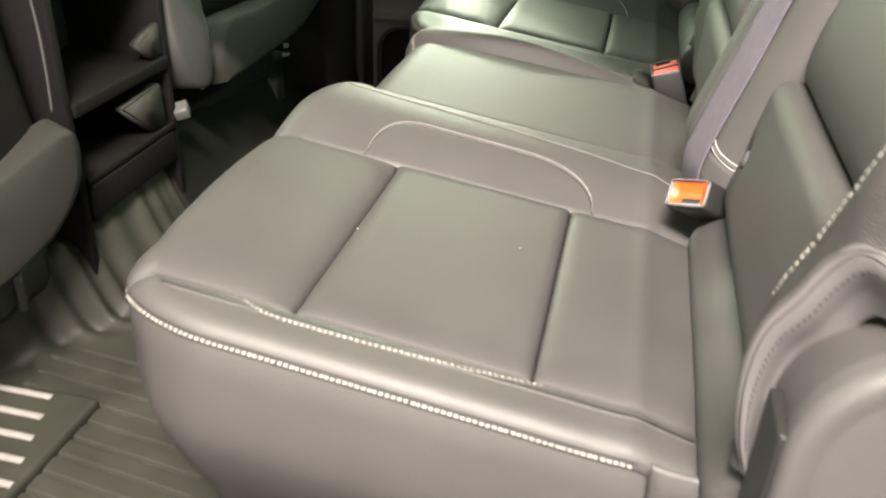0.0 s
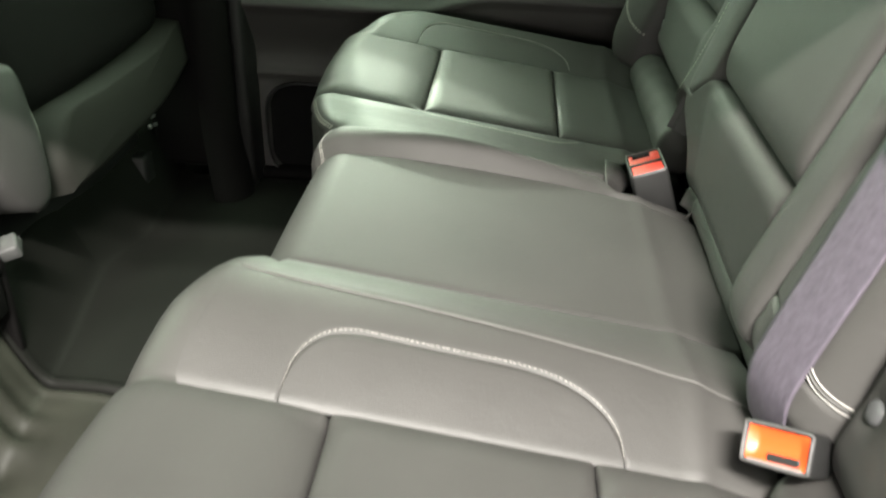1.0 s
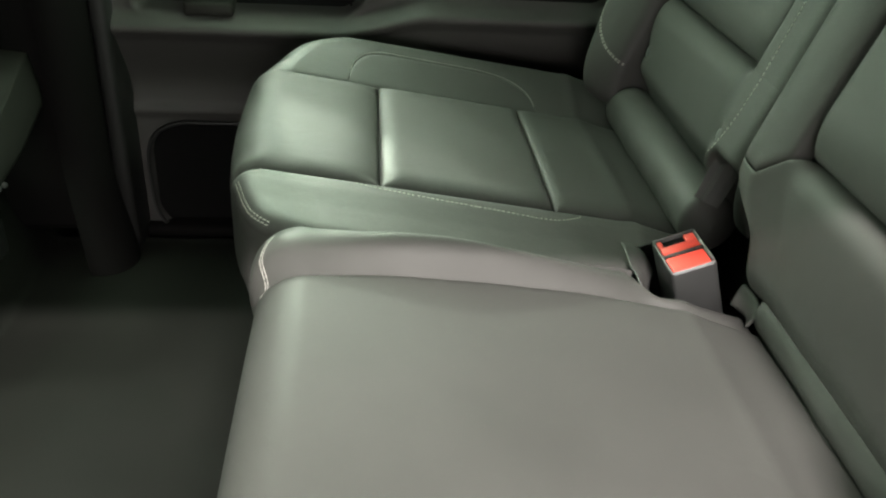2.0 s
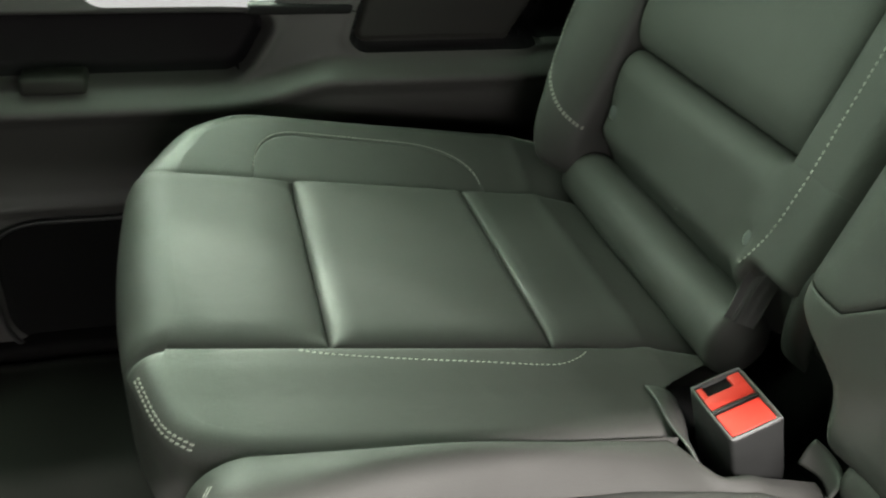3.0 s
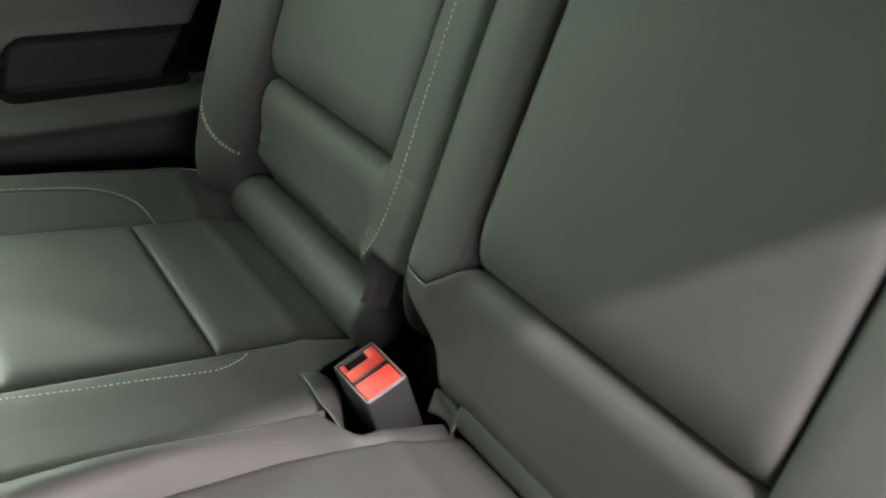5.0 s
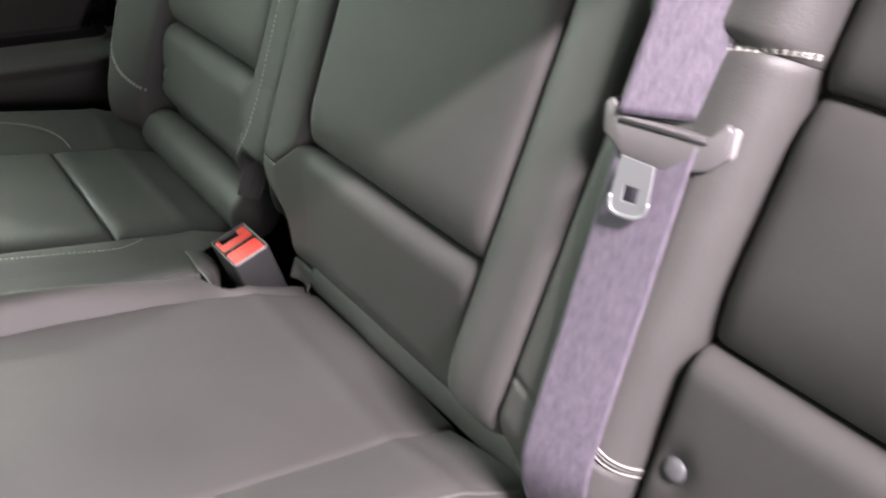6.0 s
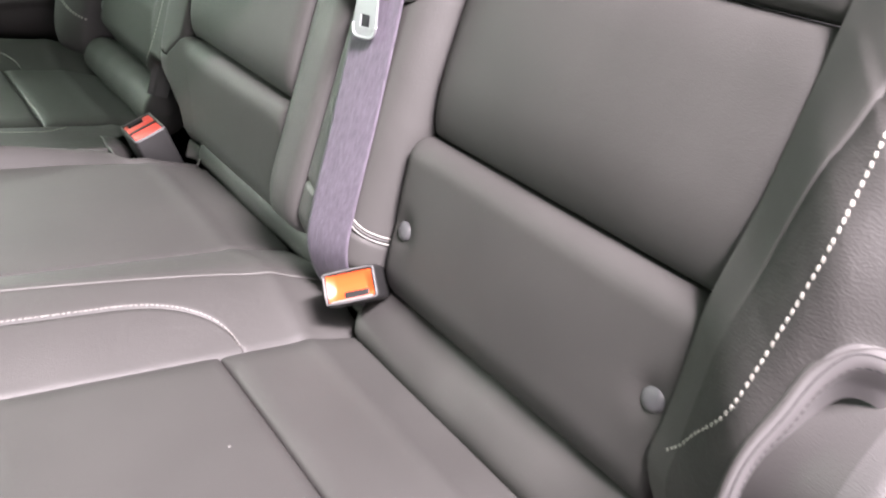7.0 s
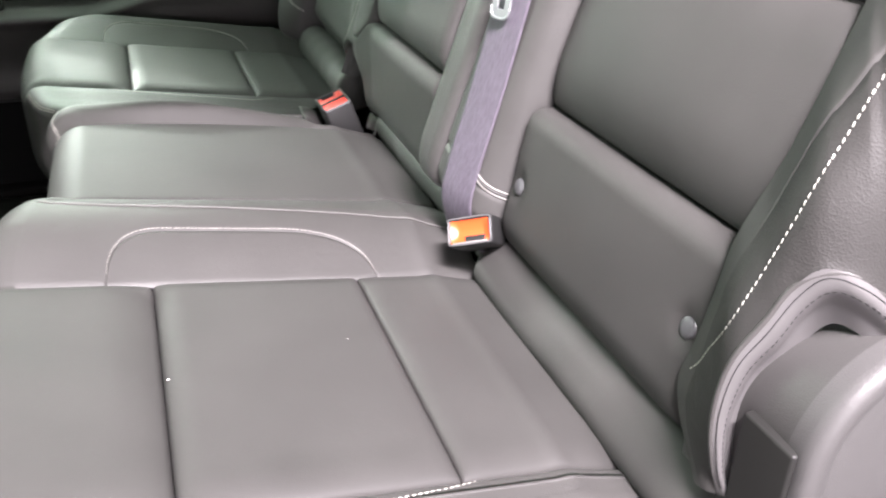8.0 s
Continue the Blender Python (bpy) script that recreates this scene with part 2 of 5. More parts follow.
# ---------- the cabin shell ----------
def cabin():
    floor = part("floor", boxed(-1.9, 0.5, -0.16, 1.85, -0.06, 0.0), CARPET)
    tagged(floor, "dark grey carpeted cabin floor under the rubber mats", "floor", kind="structure")
    ground = part("ground", boxed(-60, 60, -60, 60, -0.62, -0.6), CONCRETE)
    tagged(ground, "smooth light grey concrete ground outside the cab", "ground", kind="structure")
    roof = part("ceiling", boxed(-1.9, 0.5, -0.09, 1.85, 1.538, 1.6), TRIM_DARK)
    tagged(roof, "dark fabric cabin headliner", "ceiling", kind="structure")
    # unseen sheet whose glow makes the far window bright
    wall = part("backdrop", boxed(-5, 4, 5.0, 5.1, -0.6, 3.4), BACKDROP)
    tagged(wall, "added glowing sheet far outside the side window", "backdrop", kind="structure")
    rear = part("wall_rear", boxed(0.42, 0.5, -0.08, 1.79, 0.0, 1.1), TRIM_DARK)
    tagged(rear, "dark trim wall behind the rear bench", "wall", kind="structure")
    head = part("wall_rear_header", boxed(0.42, 0.5, -0.08, 1.79, 1.3, 1.538), TRIM_DARK)
    tagged(head, "dark trim above the rear window", "wall", kind="structure")
    dash = part("wall_front", boxed(-1.9, -1.82, -0.08, 1.79, 0.0, 1.0), TRIM_DARK)
    tagged(dash, "dark trim wall at the front of the cabin", "wall", kind="structure")
    sill = part("door_sill", boxed(-0.99, 0.02, -0.16, -0.09, -0.3, 0.02, bevel=0.008), TRIM_DARK)
    tagged(sill, "dark plastic door sill under the open doorway", "sill", kind="structure")
    # the doorway's rear edge slopes forward to the roof rail
    pillar = prism([(0.22, -0.3), (0.5, -0.3), (0.5, 1.369), (0.12, 1.369), (0.22, 1.0)], -0.09, -0.08)
    pillar = part("wall_near", pillar, TRIM_DARK, smooth=False)
    tagged(pillar, "dark body side behind the open rear doorway", "wall", kind="structure")
    rail = part("wall_near_header", boxed(-0.99, 0.5, -0.09, -0.06, 1.37, 1.538), TRIM_DARK)
    tagged(rail, "dark roof rail above the open rear doorway", "wall", kind="structure")
    front = part("pillar_near", boxed(-1.9, -0.99, -0.16, -0.08, -0.3, 1.538), TRIM_DARK)
    tagged(front, "dark body side ahead of the open rear doorway", "pillar", kind="structure")
    far = part("wall_far", boxed(-1.9, 0.5, 1.79, 1.85, 0.0, 0.4), TRIM_DARK)
    tagged(far, "dark body side behind the closed far door", "wall", kind="structure")
    ahead = part("wall_far_front", boxed(-1.9, -0.78, 1.79, 1.85, 0.4, 1.538), TRIM_DARK)
    tagged(ahead, "dark body side ahead of the far rear window", "wall", kind="structure")
    behind = part("wall_far_rear", boxed(0.12, 0.5, 1.79, 1.85, 0.4, 1.36), TRIM_DARK)
    tagged(behind, "dark body side behind the far rear window", "wall", kind="structure")
    top = part("wall_far_header", boxed(-0.78, 0.5, 1.79, 1.85, 1.36, 1.538), TRIM_DARK)
    tagged(top, "dark roof rail above the far window", "wall", kind="structure")


# ---------- seat cushions ----------
SLOPE = 0.143


def plane_z(x):
    return 0.388 - SLOPE * (x + 0.13)


def crease(x):
    """The soft ridge along the bench where the foam bends near its rear."""
    return 0.0018 * math.exp(-((x + 0.036) / 0.011) ** 2) - 0.16 * max(0.0, x + 0.03)


def arc_top(x):
    """The bowed seam on the wide bolster: how far it reaches across at x."""
    x0, x1 = -0.385, -0.1
    if not x0 < x < x1:
        return 0.44
    a = (x - x0) / (x1 - x0)
    lo = (1 - abs(1 - min(a / 0.22, 1.0)) ** 2.3) ** (1 / 2.3)
    hi = (1 - abs(1 - min((1 - a) / 0.36, 1.0)) ** 2.3) ** (1 / 2.3)
    return 0.44 + (0.074 - 0.006 * a) * lo * hi


def edge_seam(x):
    """The raised seam on the crest of the near cushion's wide bolster."""
    return float(np.interp(x, (-0.46, -0.43, -0.25, -0.115, 0.0, 0.03), (0.574, 0.566, 0.556, 0.542, 0.522, 0.516)))


def seat_z(x, s, far=False):
    """Height of a cushion's leather at x and s across from the seat's outer side."""
    z = plane_z(x) + crease(x)
    lo, back = (0.116, -0.131) if far else (0.1, -0.125)
    inside = lo < s < 0.44
    if inside:
        z += 0.003
        z -= 0.012 * puff(s - lo, 0.035) + 0.008 * puff(0.44 - s, 0.03)
        wave = 0.0012 * math.sin(9 * s + 14 * x)
        z += wave * min((s - lo) / 0.05, (0.44 - s) / 0.05, 1.0)
        fade = 0.25 + 0.75 * min(step01((0.44 - s) / 0.022), step01((s - lo) / 0.022))
        z -= 0.006 * (puff(abs(x + 0.342), 0.005) + 0.6 * puff(abs(x - back), 0.004)) + 0.005 * (puff(s - lo, 0.004) + puff(0.44 - s, 0.004))
        if x < -0.342:
            z -= fade * 0.018 * puff(-0.342 - x, 0.055)
        elif x < back:
            z -= fade * (0.015 * puff(x + 0.342, 0.028) + 0.009 * puff(back - x, 0.014))
        else:
            z -= fade * 0.009 * puff(x - back, 0.02)
    elif s <= lo:
        z -= 0.009 * puff(lo - s, 0.012)
        z -= 0.10 * max(0.0, 0.085 - s) if s > 0.05 else 0.0035 + 0.04 * (0.05 - s)
    else:
        t = s - 0.44
        z += -0.005 + 0.038 * math.sin(min(t / 0.12, 1.0) * math.pi / 2) - (0.004 * step01((s - 0.55) / 0.085) + 0.016 * step01((s - 0.535) / 0.06) if far else 0.024 * (max(0.0, s - edge_seam(x)) / (0.632 - edge_seam(x))) ** 1.5 + 0.0025 * puff(abs(s - edge_seam(x) - 0.003), 0.006))
        z -= 0.003 * puff(s - 0.44, 0.008)
        a = arc_top(x)
        if a > 0.4405:
            z -= 0.0028 * puff(abs(s - a), 0.009)
    return z


def front_near(s):
    return np.interp(s, (0.045, 0.05, 0.06, 0.075, 0.1, 0.14, 0.2, 0.28, 0.35, 0.42, 0.48, 0.54, 0.6, 0.635),
                     (-0.41, -0.44, -0.468, -0.489, -0.505, -0.518, -0.526, -0.531, -0.532, -0.529, -0.523, -0.513, -0.49, -0.466))


def front_far(s):
    return np.interp(s, (-0.012, -0.005, 0.01, 0.035, 0.08, 0.13, 0.2, 0.28, 0.35, 0.42, 0.46, 0.49, 0.53, 0.57, 0.6, 0.618, 0.632),
                     (-0.43, -0.455, -0.475, -0.49, -0.505, -0.517, -0.526, -0.531, -0.532, -0.531, -0.524, -0.511, -0.476, -0.42, -0.355, -0.29, -0.18))


def cushion(y0, far, thing_label):
    top = thing("seat_cushion", thing_label, "seat cushion", "rear bench cushions")
    fr = front_far if far else front_near
    end = 0.632
    edge = -0.012 if far else 0.045
    rear = 0.032
    # outline in plan: along the outer side, round the front, and back
    outline = [(x, edge) for x in np.linspace(-0.064 if far else 0.04, -0.42, 40)]
    outline += [(fr(s), s) for s in np.concatenate((np.linspace(edge + 0.001, 0.1, 22), np.linspace(0.105, 0.42, 40), np.linspace(0.425, end, 40)))]
    if far:
        outline += [(x, end) for x in np.linspace(-0.19, 0.03, 24)]
    smooth = outline
    for _ in range(5):
        smooth = [smooth[0]] + [tuple((np.array(a) + 2 * np.array(b) + np.array(c)) / 4) for a, b, c in zip(smooth, smooth[1:], smooth[2:])] + [smooth[-1]]
    pts = [Vector((x, s, 0)) for x, s in smooth]
    outs, ins, drop = [], [], []
    for i, p in enumerate(pts):
        d = (pts[min(i + 1, len(pts) - 1)] - pts[max(i - 1, 0)]).normalized()
        outs.append(Vector((d.y, -d.x, 0)) * -1)
    mid = Vector((-0.2, 0.3, 0))
    for i, p in enumerate(pts):
        if outs[i].dot(p - mid) < 0:
            outs[i] = -outs[i]
        front = step01((-outs[i].x - 0.1) / 0.8)
        back_off = step01((p.y - 0.07) / 0.1)
        wide = lerp(0.026, 0.055, front * back_off)
        if far and p.y > 0.5:
            wide = max(wide, 0.045)
        drop.append(lerp(0.018, 0.05, front * back_off) if not (far and p.y > 0.5) else 0.045)
        ins.append(p - outs[i] * wide)
    front_in = sorted([(q.y, q.x) for q, o in zip(ins, outs) if o.x < -0.12])
    fy, fx = [q[0] for q in front_in], [q[1] for q in front_in]

    def x_in(s):
        return float(np.interp(s, fy, fx))

    s0 = ins[5].y
    s1 = ins[-1].y if far else end

    lo = 0.116 if far else 0.1

    def piece(name, a, b, xa, xb, nu, nv):
        """One leather piece of the top, its rows close together at the seams."""
        vs = spread(a, b, (b - a) / nv)
        us = spread(0.0, 0.3, 0.3 / nu)

        def f(u, s):
            x = lerp(xa(s), xb(s), u / 0.3)
            return Vector((x, y0 + s, seat_z(x, s, far)))
        return part(name, sheet(us, vs, f, (0, 0, 1)), PANEL if "panel" in name else LEATHER, top)

    e, back = 1e-4, -0.131 if far else -0.125
    made = [
        piece("front_panel", lo + e, 0.44 - e, x_in, lambda s: -0.342 - e, 44, 80),
        piece("center_panel", lo + e, 0.44 - e, lambda s: -0.342 + e, lambda s: back - e, 60, 80),
        piece("rear_panel", lo + e, 0.44 - e, lambda s: back + e, lambda s: rear, 44, 80),
        piece("narrow_bolster", s0, lo - e, lambda s: x_in(max(s, s0 + 0.001)), lambda s: lerp(-0.058, rear, min(max((s - 0.044) / 0.054, 0.0), 1.0)) if far else rear, 110, 22),
    ]

    # the wide bolster, in front of, within and behind the bowed seam
    def wide_outer(u, v):
        x = lerp(-0.47, rear, u)
        lo = arc_top(x)
        s = lerp(lo + e, s1, v)
        x = max(x, x_in(s))
        return Vector((x, y0 + s, seat_z(x, s, far)))

    def insert(u, v):
        a = 0.5 - 0.5 * math.cos(math.pi * u)
        x = lerp(-0.385, -0.1, a)
        s = lerp(0.44 + e, max(arc_top(x), 0.44 + 2 * e), v)
        return Vector((x, y0 + s, seat_z(x, s, far)))

    made.append(part("wide_bolster", patch(150, 40, wide_outer, (0, 0, 1)), LEATHER, top))
    made.append(part("bolster_insert", patch(90, 26, insert, (0, 0, 1)), LEATHER, top))

    # rolled edge, then the skirt that tucks in under the cushion
    def rim_point(i, k):
        q, o = ins[i], outs[i]
        a = k * math.pi / 2
        wide = (pts[i] - q).length
        z = seat_z(q.x, q.y, far) - drop[i] * (1 - math.cos(a)) - SLOPE * o.x * wide * math.sin(a) * (1 - k)
        g = (0.002 * puff(abs(q.y - lo), 0.02) + (0.001 if far else 0.006) * puff(abs(q.y - 0.44), 0.02)) * (1 - k) * (1 if o.x < -0.5 else 0)
        if o.x < -0.3:
            z -= (1 - k) * (0.011 * puff(abs(q.y - lo), 0.016) + 0.005 * puff(abs(q.y - lo), 0.004))
        if far:
            # the seam beside the bolster fades out over the front edge
            z += 0.01 * puff(abs(q.y - 0.44), 0.07) * math.sin(a)
        if far and q.y > 0.46:
            # run on smoothly from the swell of the bolster
            rise = (seat_z(q.x, q.y + 0.004, far) - seat_z(q.x, q.y - 0.004, far)) / 0.008
            z += min(max(rise, -0.35), 0.35) * o.y * wide * math.sin(a) * (1 - k) * step01((q.y - 0.46) / 0.03)
        r = q + o * (wide * math.sin(a) - g)
        return Vector((r.x, y0 + r.y, z))

    def skirt_point(i, k):
        b = rim_point(i, 1.0)
        side = 1 - step01((-outs[i].x - 0.1) / 0.6)
        depth = lerp(0.0, 0.3, k)
        out = 0.018 * math.sin(min(k * 3.0, 1.0) * math.pi / 2) * side - 0.004 * puff(k, 0.03) - 0.085 * step01((k - 0.27) / 0.73) * lerp(1.0, 0.75, side)
        return b + Vector((outs[i].x, outs[i].y, 0)) * out - Vector((0, 0, depth))

    n = len(pts) - 1
    front = [i for i in range(n + 1) if lo < ins[i].y < 0.44 and outs[i].x < -0.5]
    for name, i0, i1, mat in (("rolled_edge", 0, front[0], LEATHER), ("front_edge", front[0], front[-1], PANEL), ("rolled_edge", front[-1], n, LEATHER)):
        made.append(part(name, patch(i1 - i0, 14, lambda u, v: rim_point(i0 + round(u * (i1 - i0)), v), (-0.4, -0.4, 1)), mat, top))
    made.append(part("side_skirt", patch(n, 22, lambda u, v: skirt_point(round(u * n), v), (-1, -0.6, 0)), LEATHER, top))
    core = patch(40, 40, lambda u, v: Vector((lerp(-0.46, 0.05, u), y0 + lerp(0.08, 0.58, v), plane_z(lerp(-0.46, 0.05, u)) - 0.024 - 0.1 * max(0.0, -0.4 - lerp(-0.46, 0.05, u)))), (0, 0, 1))
    part("cushion_core", core, LEATHER, top)
    tree = surface_of(*made)

    # threads: the outer side seam, the long seam by the panels and the bowed seam
    line = [rim_point(i, 0.6 if far else 0.94) for i in range(1, n) if pts[i].y < 0.1 and not (far and pts[i].x > -0.45) and pts[i].x < -0.03]
    keep = line[::4]
    seam = stitches(tree, [p + Vector((0, -0.0005, 0.001)) for p in keep], (0.25, 0.6, -0.75), pitch=0.0053, length=0.0044, r=0.0008 if far else 0.001, slant=0.2, rows=(-0.002, 0.002) if far else (0.0,))
    part("side_stitching", seam, THREAD, top, "pale double row of thread")
    if not far:
        second = [rim_point(i, 0.8) + Vector((0, -0.0005, 0.001)) for i in range(1, n) if pts[i].y < 0.1 and pts[i].x < -0.03][::4]
        part("side_seam", cord(tree, second, (0.25, 0.6, -0.75), 0.0007, 0.0001), THREAD_DARK, top, "fine dark seam line")
    row = [(-0.388, y0 + 0.1, 0.43), (-0.376, y0 + 0.089, 0.43), (-0.34, y0 + 0.082, 0.42), (-0.24, y0 + 0.084, 0.42), (-0.15, y0 + 0.09, 0.4), (-0.112, y0 + 0.097, 0.39)]
    if far:
        row = [(x, y0 + q, 0.42) for x, q in ((-0.376, 0.109), (-0.348, 0.102), (-0.284, 0.095), (-0.215, 0.09), (-0.145, 0.085), (-0.116, 0.094), (-0.1, 0.106))]
    part("long_stitching", stitches(tree, row, (0, 0, -1), pitch=0.0056, length=0.0036, r=0.0009 if far else 0.0008), THREAD, top, "pale thread")
    if not far:
        part("edge_seam", cord(tree, [(x, edge_seam(x), 0.46) for x in (-0.45, -0.4, -0.3, -0.2, -0.1, -0.05, 0.02)], (0, 0, -1), 0.0011, 0.0006), SEAM_PALE, top, "narrow edge seam, pale with its highlight")
    bow = []
    for a in np.linspace(0, 1, 60):
        x = lerp(-0.3848, -0.1002, 0.5 - 0.5 * math.cos(math.pi * a))
        bow.append((x, y0 + arc_top(x) + 0.003, 0.45))
    if far:
        part("rear_hem", cord(tree, [(-0.012, y0 + 0.6, 0.45), (0.004, y0 + 0.578, 0.45), (0.02, y0 + 0.562, 0.45), (0.036, y0 + 0.54, 0.45)], (0, 0, -1), 0.0022, 0.001), PIPING, top, "pale worn hem")
    part("bowed_stitching", stitches(tree, bow, (0, 0, -1), pitch=0.0046, length=0.0034, r=0.0009 if far else 0.0005), THREAD_GREY, top, "fine grey thread")
    return top, made


def middle_cushion():
    top = thing("seat_cushion", "flat charcoal leather middle cushion of the rear bench", "seat cushion", "rear bench cushions")

    def seam_y(x):
        """Where the flat panel meets the ridge beside the far cushion."""
        return float(np.interp(x, (-0.46, -0.42, -0.378, -0.33, -0.24, -0.14, -0.067, -0.01, 0.04), (0.893, 0.907, 0.918, 0.929, 0.938, 0.942, 0.936, 0.927, 0.922)))

    def z_at(x, y):
        z = plane_z(x) + crease(x)
        z += 0.008 - 0.006 * puff(y - 0.632, 0.012) - 0.003 * puff(seam_y(x) - y, 0.01)
        return z + 0.003 * math.sin((y - 0.63) / 0.3 * math.pi)

    def front(y):
        return -0.457 - 0.004 * math.sin((y - 0.63) / 0.33 * math.pi) - 0.013 * step01((y - 0.88) / 0.09)

    def over_front(x0, y, k, z):
        # k from 0 to 1 round the edge, from 1 to 2 down the skirt
        if k <= 1:
            a = k * math.pi / 2
            return Vector((x0 - 0.05 * math.sin(a), y, z - 0.05 * (1 - math.cos(a))))
        return Vector((x0 - 0.05 + 0.1 * step01(k - 1), y, z - 0.05 - 0.26 * (k - 1)))

    def flat(u, v):
        if u < 0.6:
            y = 0.76
            x = lerp(0.04, front(y) + 0.05, u / 0.6)
            y = lerp(0.6322, seam_y(x), v)
            return Vector((x, y, z_at(x, y)))
        y = lerp(0.6322, seam_y(front(0.76) + 0.05), v)
        x0 = front(0.76) + 0.05
        return over_front(x0, y, (u - 0.6) / 0.2, z_at(x0, y))

    def ridge(u, v):
        x0 = lerp(front(0.76), front(0.96), step01(v / 0.35)) + 0.05
        x = lerp(0.036, x0, min(u / 0.6, 1.0))
        # cut back beside the buckle pocket
        y1 = lerp(0.995, 0.95, step01((x + 0.085) / 0.025))
        ys = seam_y(x) + 0.0003
        y = lerp(ys, y1, v)
        crest = (0.012 + 0.017 * math.exp(-((x + 0.28) / 0.12) ** 2)) * step01((0.06 - x) / 0.24)
        z = z_at(x, ys) + crest * (math.sin(min(v / 0.5, 1.0) * math.pi / 2) - 0.9 * max(0.0, (v - 0.5) / 0.5) ** 1.7)
        if v > 0.97:
            y, z = y1 - 0.002, z - 0.05
        return Vector((x, y, z)) if u < 0.6 else over_front(x, y, (u - 0.6) / 0.2, z)

    made = [part("top_panel", patch(120, 60, flat, (-0.3, 0, 1)), PANEL, top),
            part("ridge", patch(120, 36, ridge, (-0.3, 0, 1)), PANEL, top)]
    side = patch(60, 8, lambda u, v: Vector((lerp(-0.42, -0.075, u), 0.992, lerp(plane_z(lerp(-0.42, -0.075, u)) + 0.01, 0.14, v))), (0, 1, 0))
    made.append(part("side_skirt", side, LEATHER, top))
    tree = surface_of(*made)
    part("near_seam", cord(tree, [(-0.43, 0.634, 0.45), (-0.2, 0.634, 0.42), (0.03, 0.634, 0.37)], (0, 0, -1), 0.0015, 0.0006), SEAM_PALE, top, "narrow raised seam, pale with its edge highlight")
    part("corner_piping", stitches(tree, [(-0.46, 0.9, 0.412), (-0.462, 0.92, 0.428), (-0.465, 0.945, 0.44), (-0.462, 0.968, 0.447)], (1, 0, -0.35), pitch=0.005, length=0.0048, r=0.0007, rows=(-0.0016, 0.0016)), THREAD_GREY, top, "pale thread")
    return top


def roll_cushion(parent, y0, y1, x, z, r, lab):
    """The round roll that fills the corner between cushion and backrest."""
    def f(u, v):
        a = lerp(-0.75, 1.35, v) * math.pi
        end = min(u, 1 - u) * (y1 - y0)
        k = math.sqrt(max(0.0, 1 - (1 - min(end / 0.016, 1.0)) ** 2))
        k = 0.01 + 0.99 * k
        sag = 0.0006 * math.sin(u * 13) + 0.0003 * math.sin(u * 37 + 1)
        return Vector((x - (r * k + sag) * math.cos(a) * 0.9, lerp(y0, y1, u), z + (r * k + sag) * math.sin(a)))
    return part("rear_roll", patch(90, 30, f, (-1, 0, 1)), PANEL, parent, lab)


def rear_flap(parent, y0, y1, lab):
    """The gently rounded flap that rises from the near cushion to its backrest."""
    knots = [(0.028, 0.345), (0.0165, 0.362), (0.0165, 0.377), (0.026, 0.393), (0.039, 0.407), (0.05, 0.415), (0.064, 0.414), (0.078, 0.4)]
    line = curve_points([(x, 0, z) for x, z in knots], 0.003)

    def f(u, v):
        p = line[round(v * (len(line) - 1))]
        end = min(u, 1 - u) * (y1 - y0)
        k = 0.2 + 0.8 * math.sqrt(max(0.0, 1 - (1 - min(end / 0.02, 1.0)) ** 2))
        sag = 0.0012 * math.sin(u * 13 + 2) + 0.0006 * math.sin(u * 37 + 1)
        return Vector((lerp(0.06, p.x, k), lerp(y0, y1, u), lerp(0.38, p.z, k) + sag))
    return part("rear_flap", patch(90, len(line) - 1, f, (-1, 0, 1)), PANEL, parent, lab)


# ---------- backrests ----------
LEAN = 0.34
NB = Vector((-0.947, 0, 0.322))


def back_point(x0, y, z, h=0.0):
    return Vector((x0 + LEAN * (z - 0.495), y, z)) + NB * h


def back_panel(name, x0, ya, yb, za, zb, parent, depth=(0.01, 0.01, 0.01, 0.01), rad=(0.025, 0.025, 0.03, 0.03), crown=0.004, dims=(), sink=None, tuck=(0.008, 0.008, 0.008, 0.008), warp=None):
    """A stuffed panel of a backrest; depth and rad for its sides: ya, yb, za, zb."""
    top = depth[3] if callable(depth[3]) else (lambda y: depth[3])

    def f(y, z):
        u, v = (y - ya) / (yb - ya), (z - za) / (zb - za)
        h = crown * math.sin(math.pi * u) * math.sin(math.pi * v)
        h -= depth[0] * puff(abs(y - ya), rad[0]) + depth[1] * puff(abs(yb - y), rad[1])
        h -= depth[2] * puff(z - za, rad[2]) + top(y) * puff(zb - z, rad[3])
        # the leather tucks sharply into the seam
        h -= tuck[0] * puff(y - ya, 0.005) + tuck[1] * puff(yb - y, 0.005) + tuck[2] * puff(z - za, 0.005) + tuck[3] * min(1.0, top(y) / 0.012) * puff(zb - z, 0.005)
        for dy, dz in dims:
            r = math.hypot(y - dy, z - dz)
            h -= 0.006 * math.exp(-(r / 0.014) ** 2)
        if sink:
            h += sink(y, z)
        if warp:
            y, z = warp(y, z)
        return back_point(x0, y, z, h)
    return part(name, sheet(spread(ya, yb), spread(za, zb), f, NB), PANEL, parent)


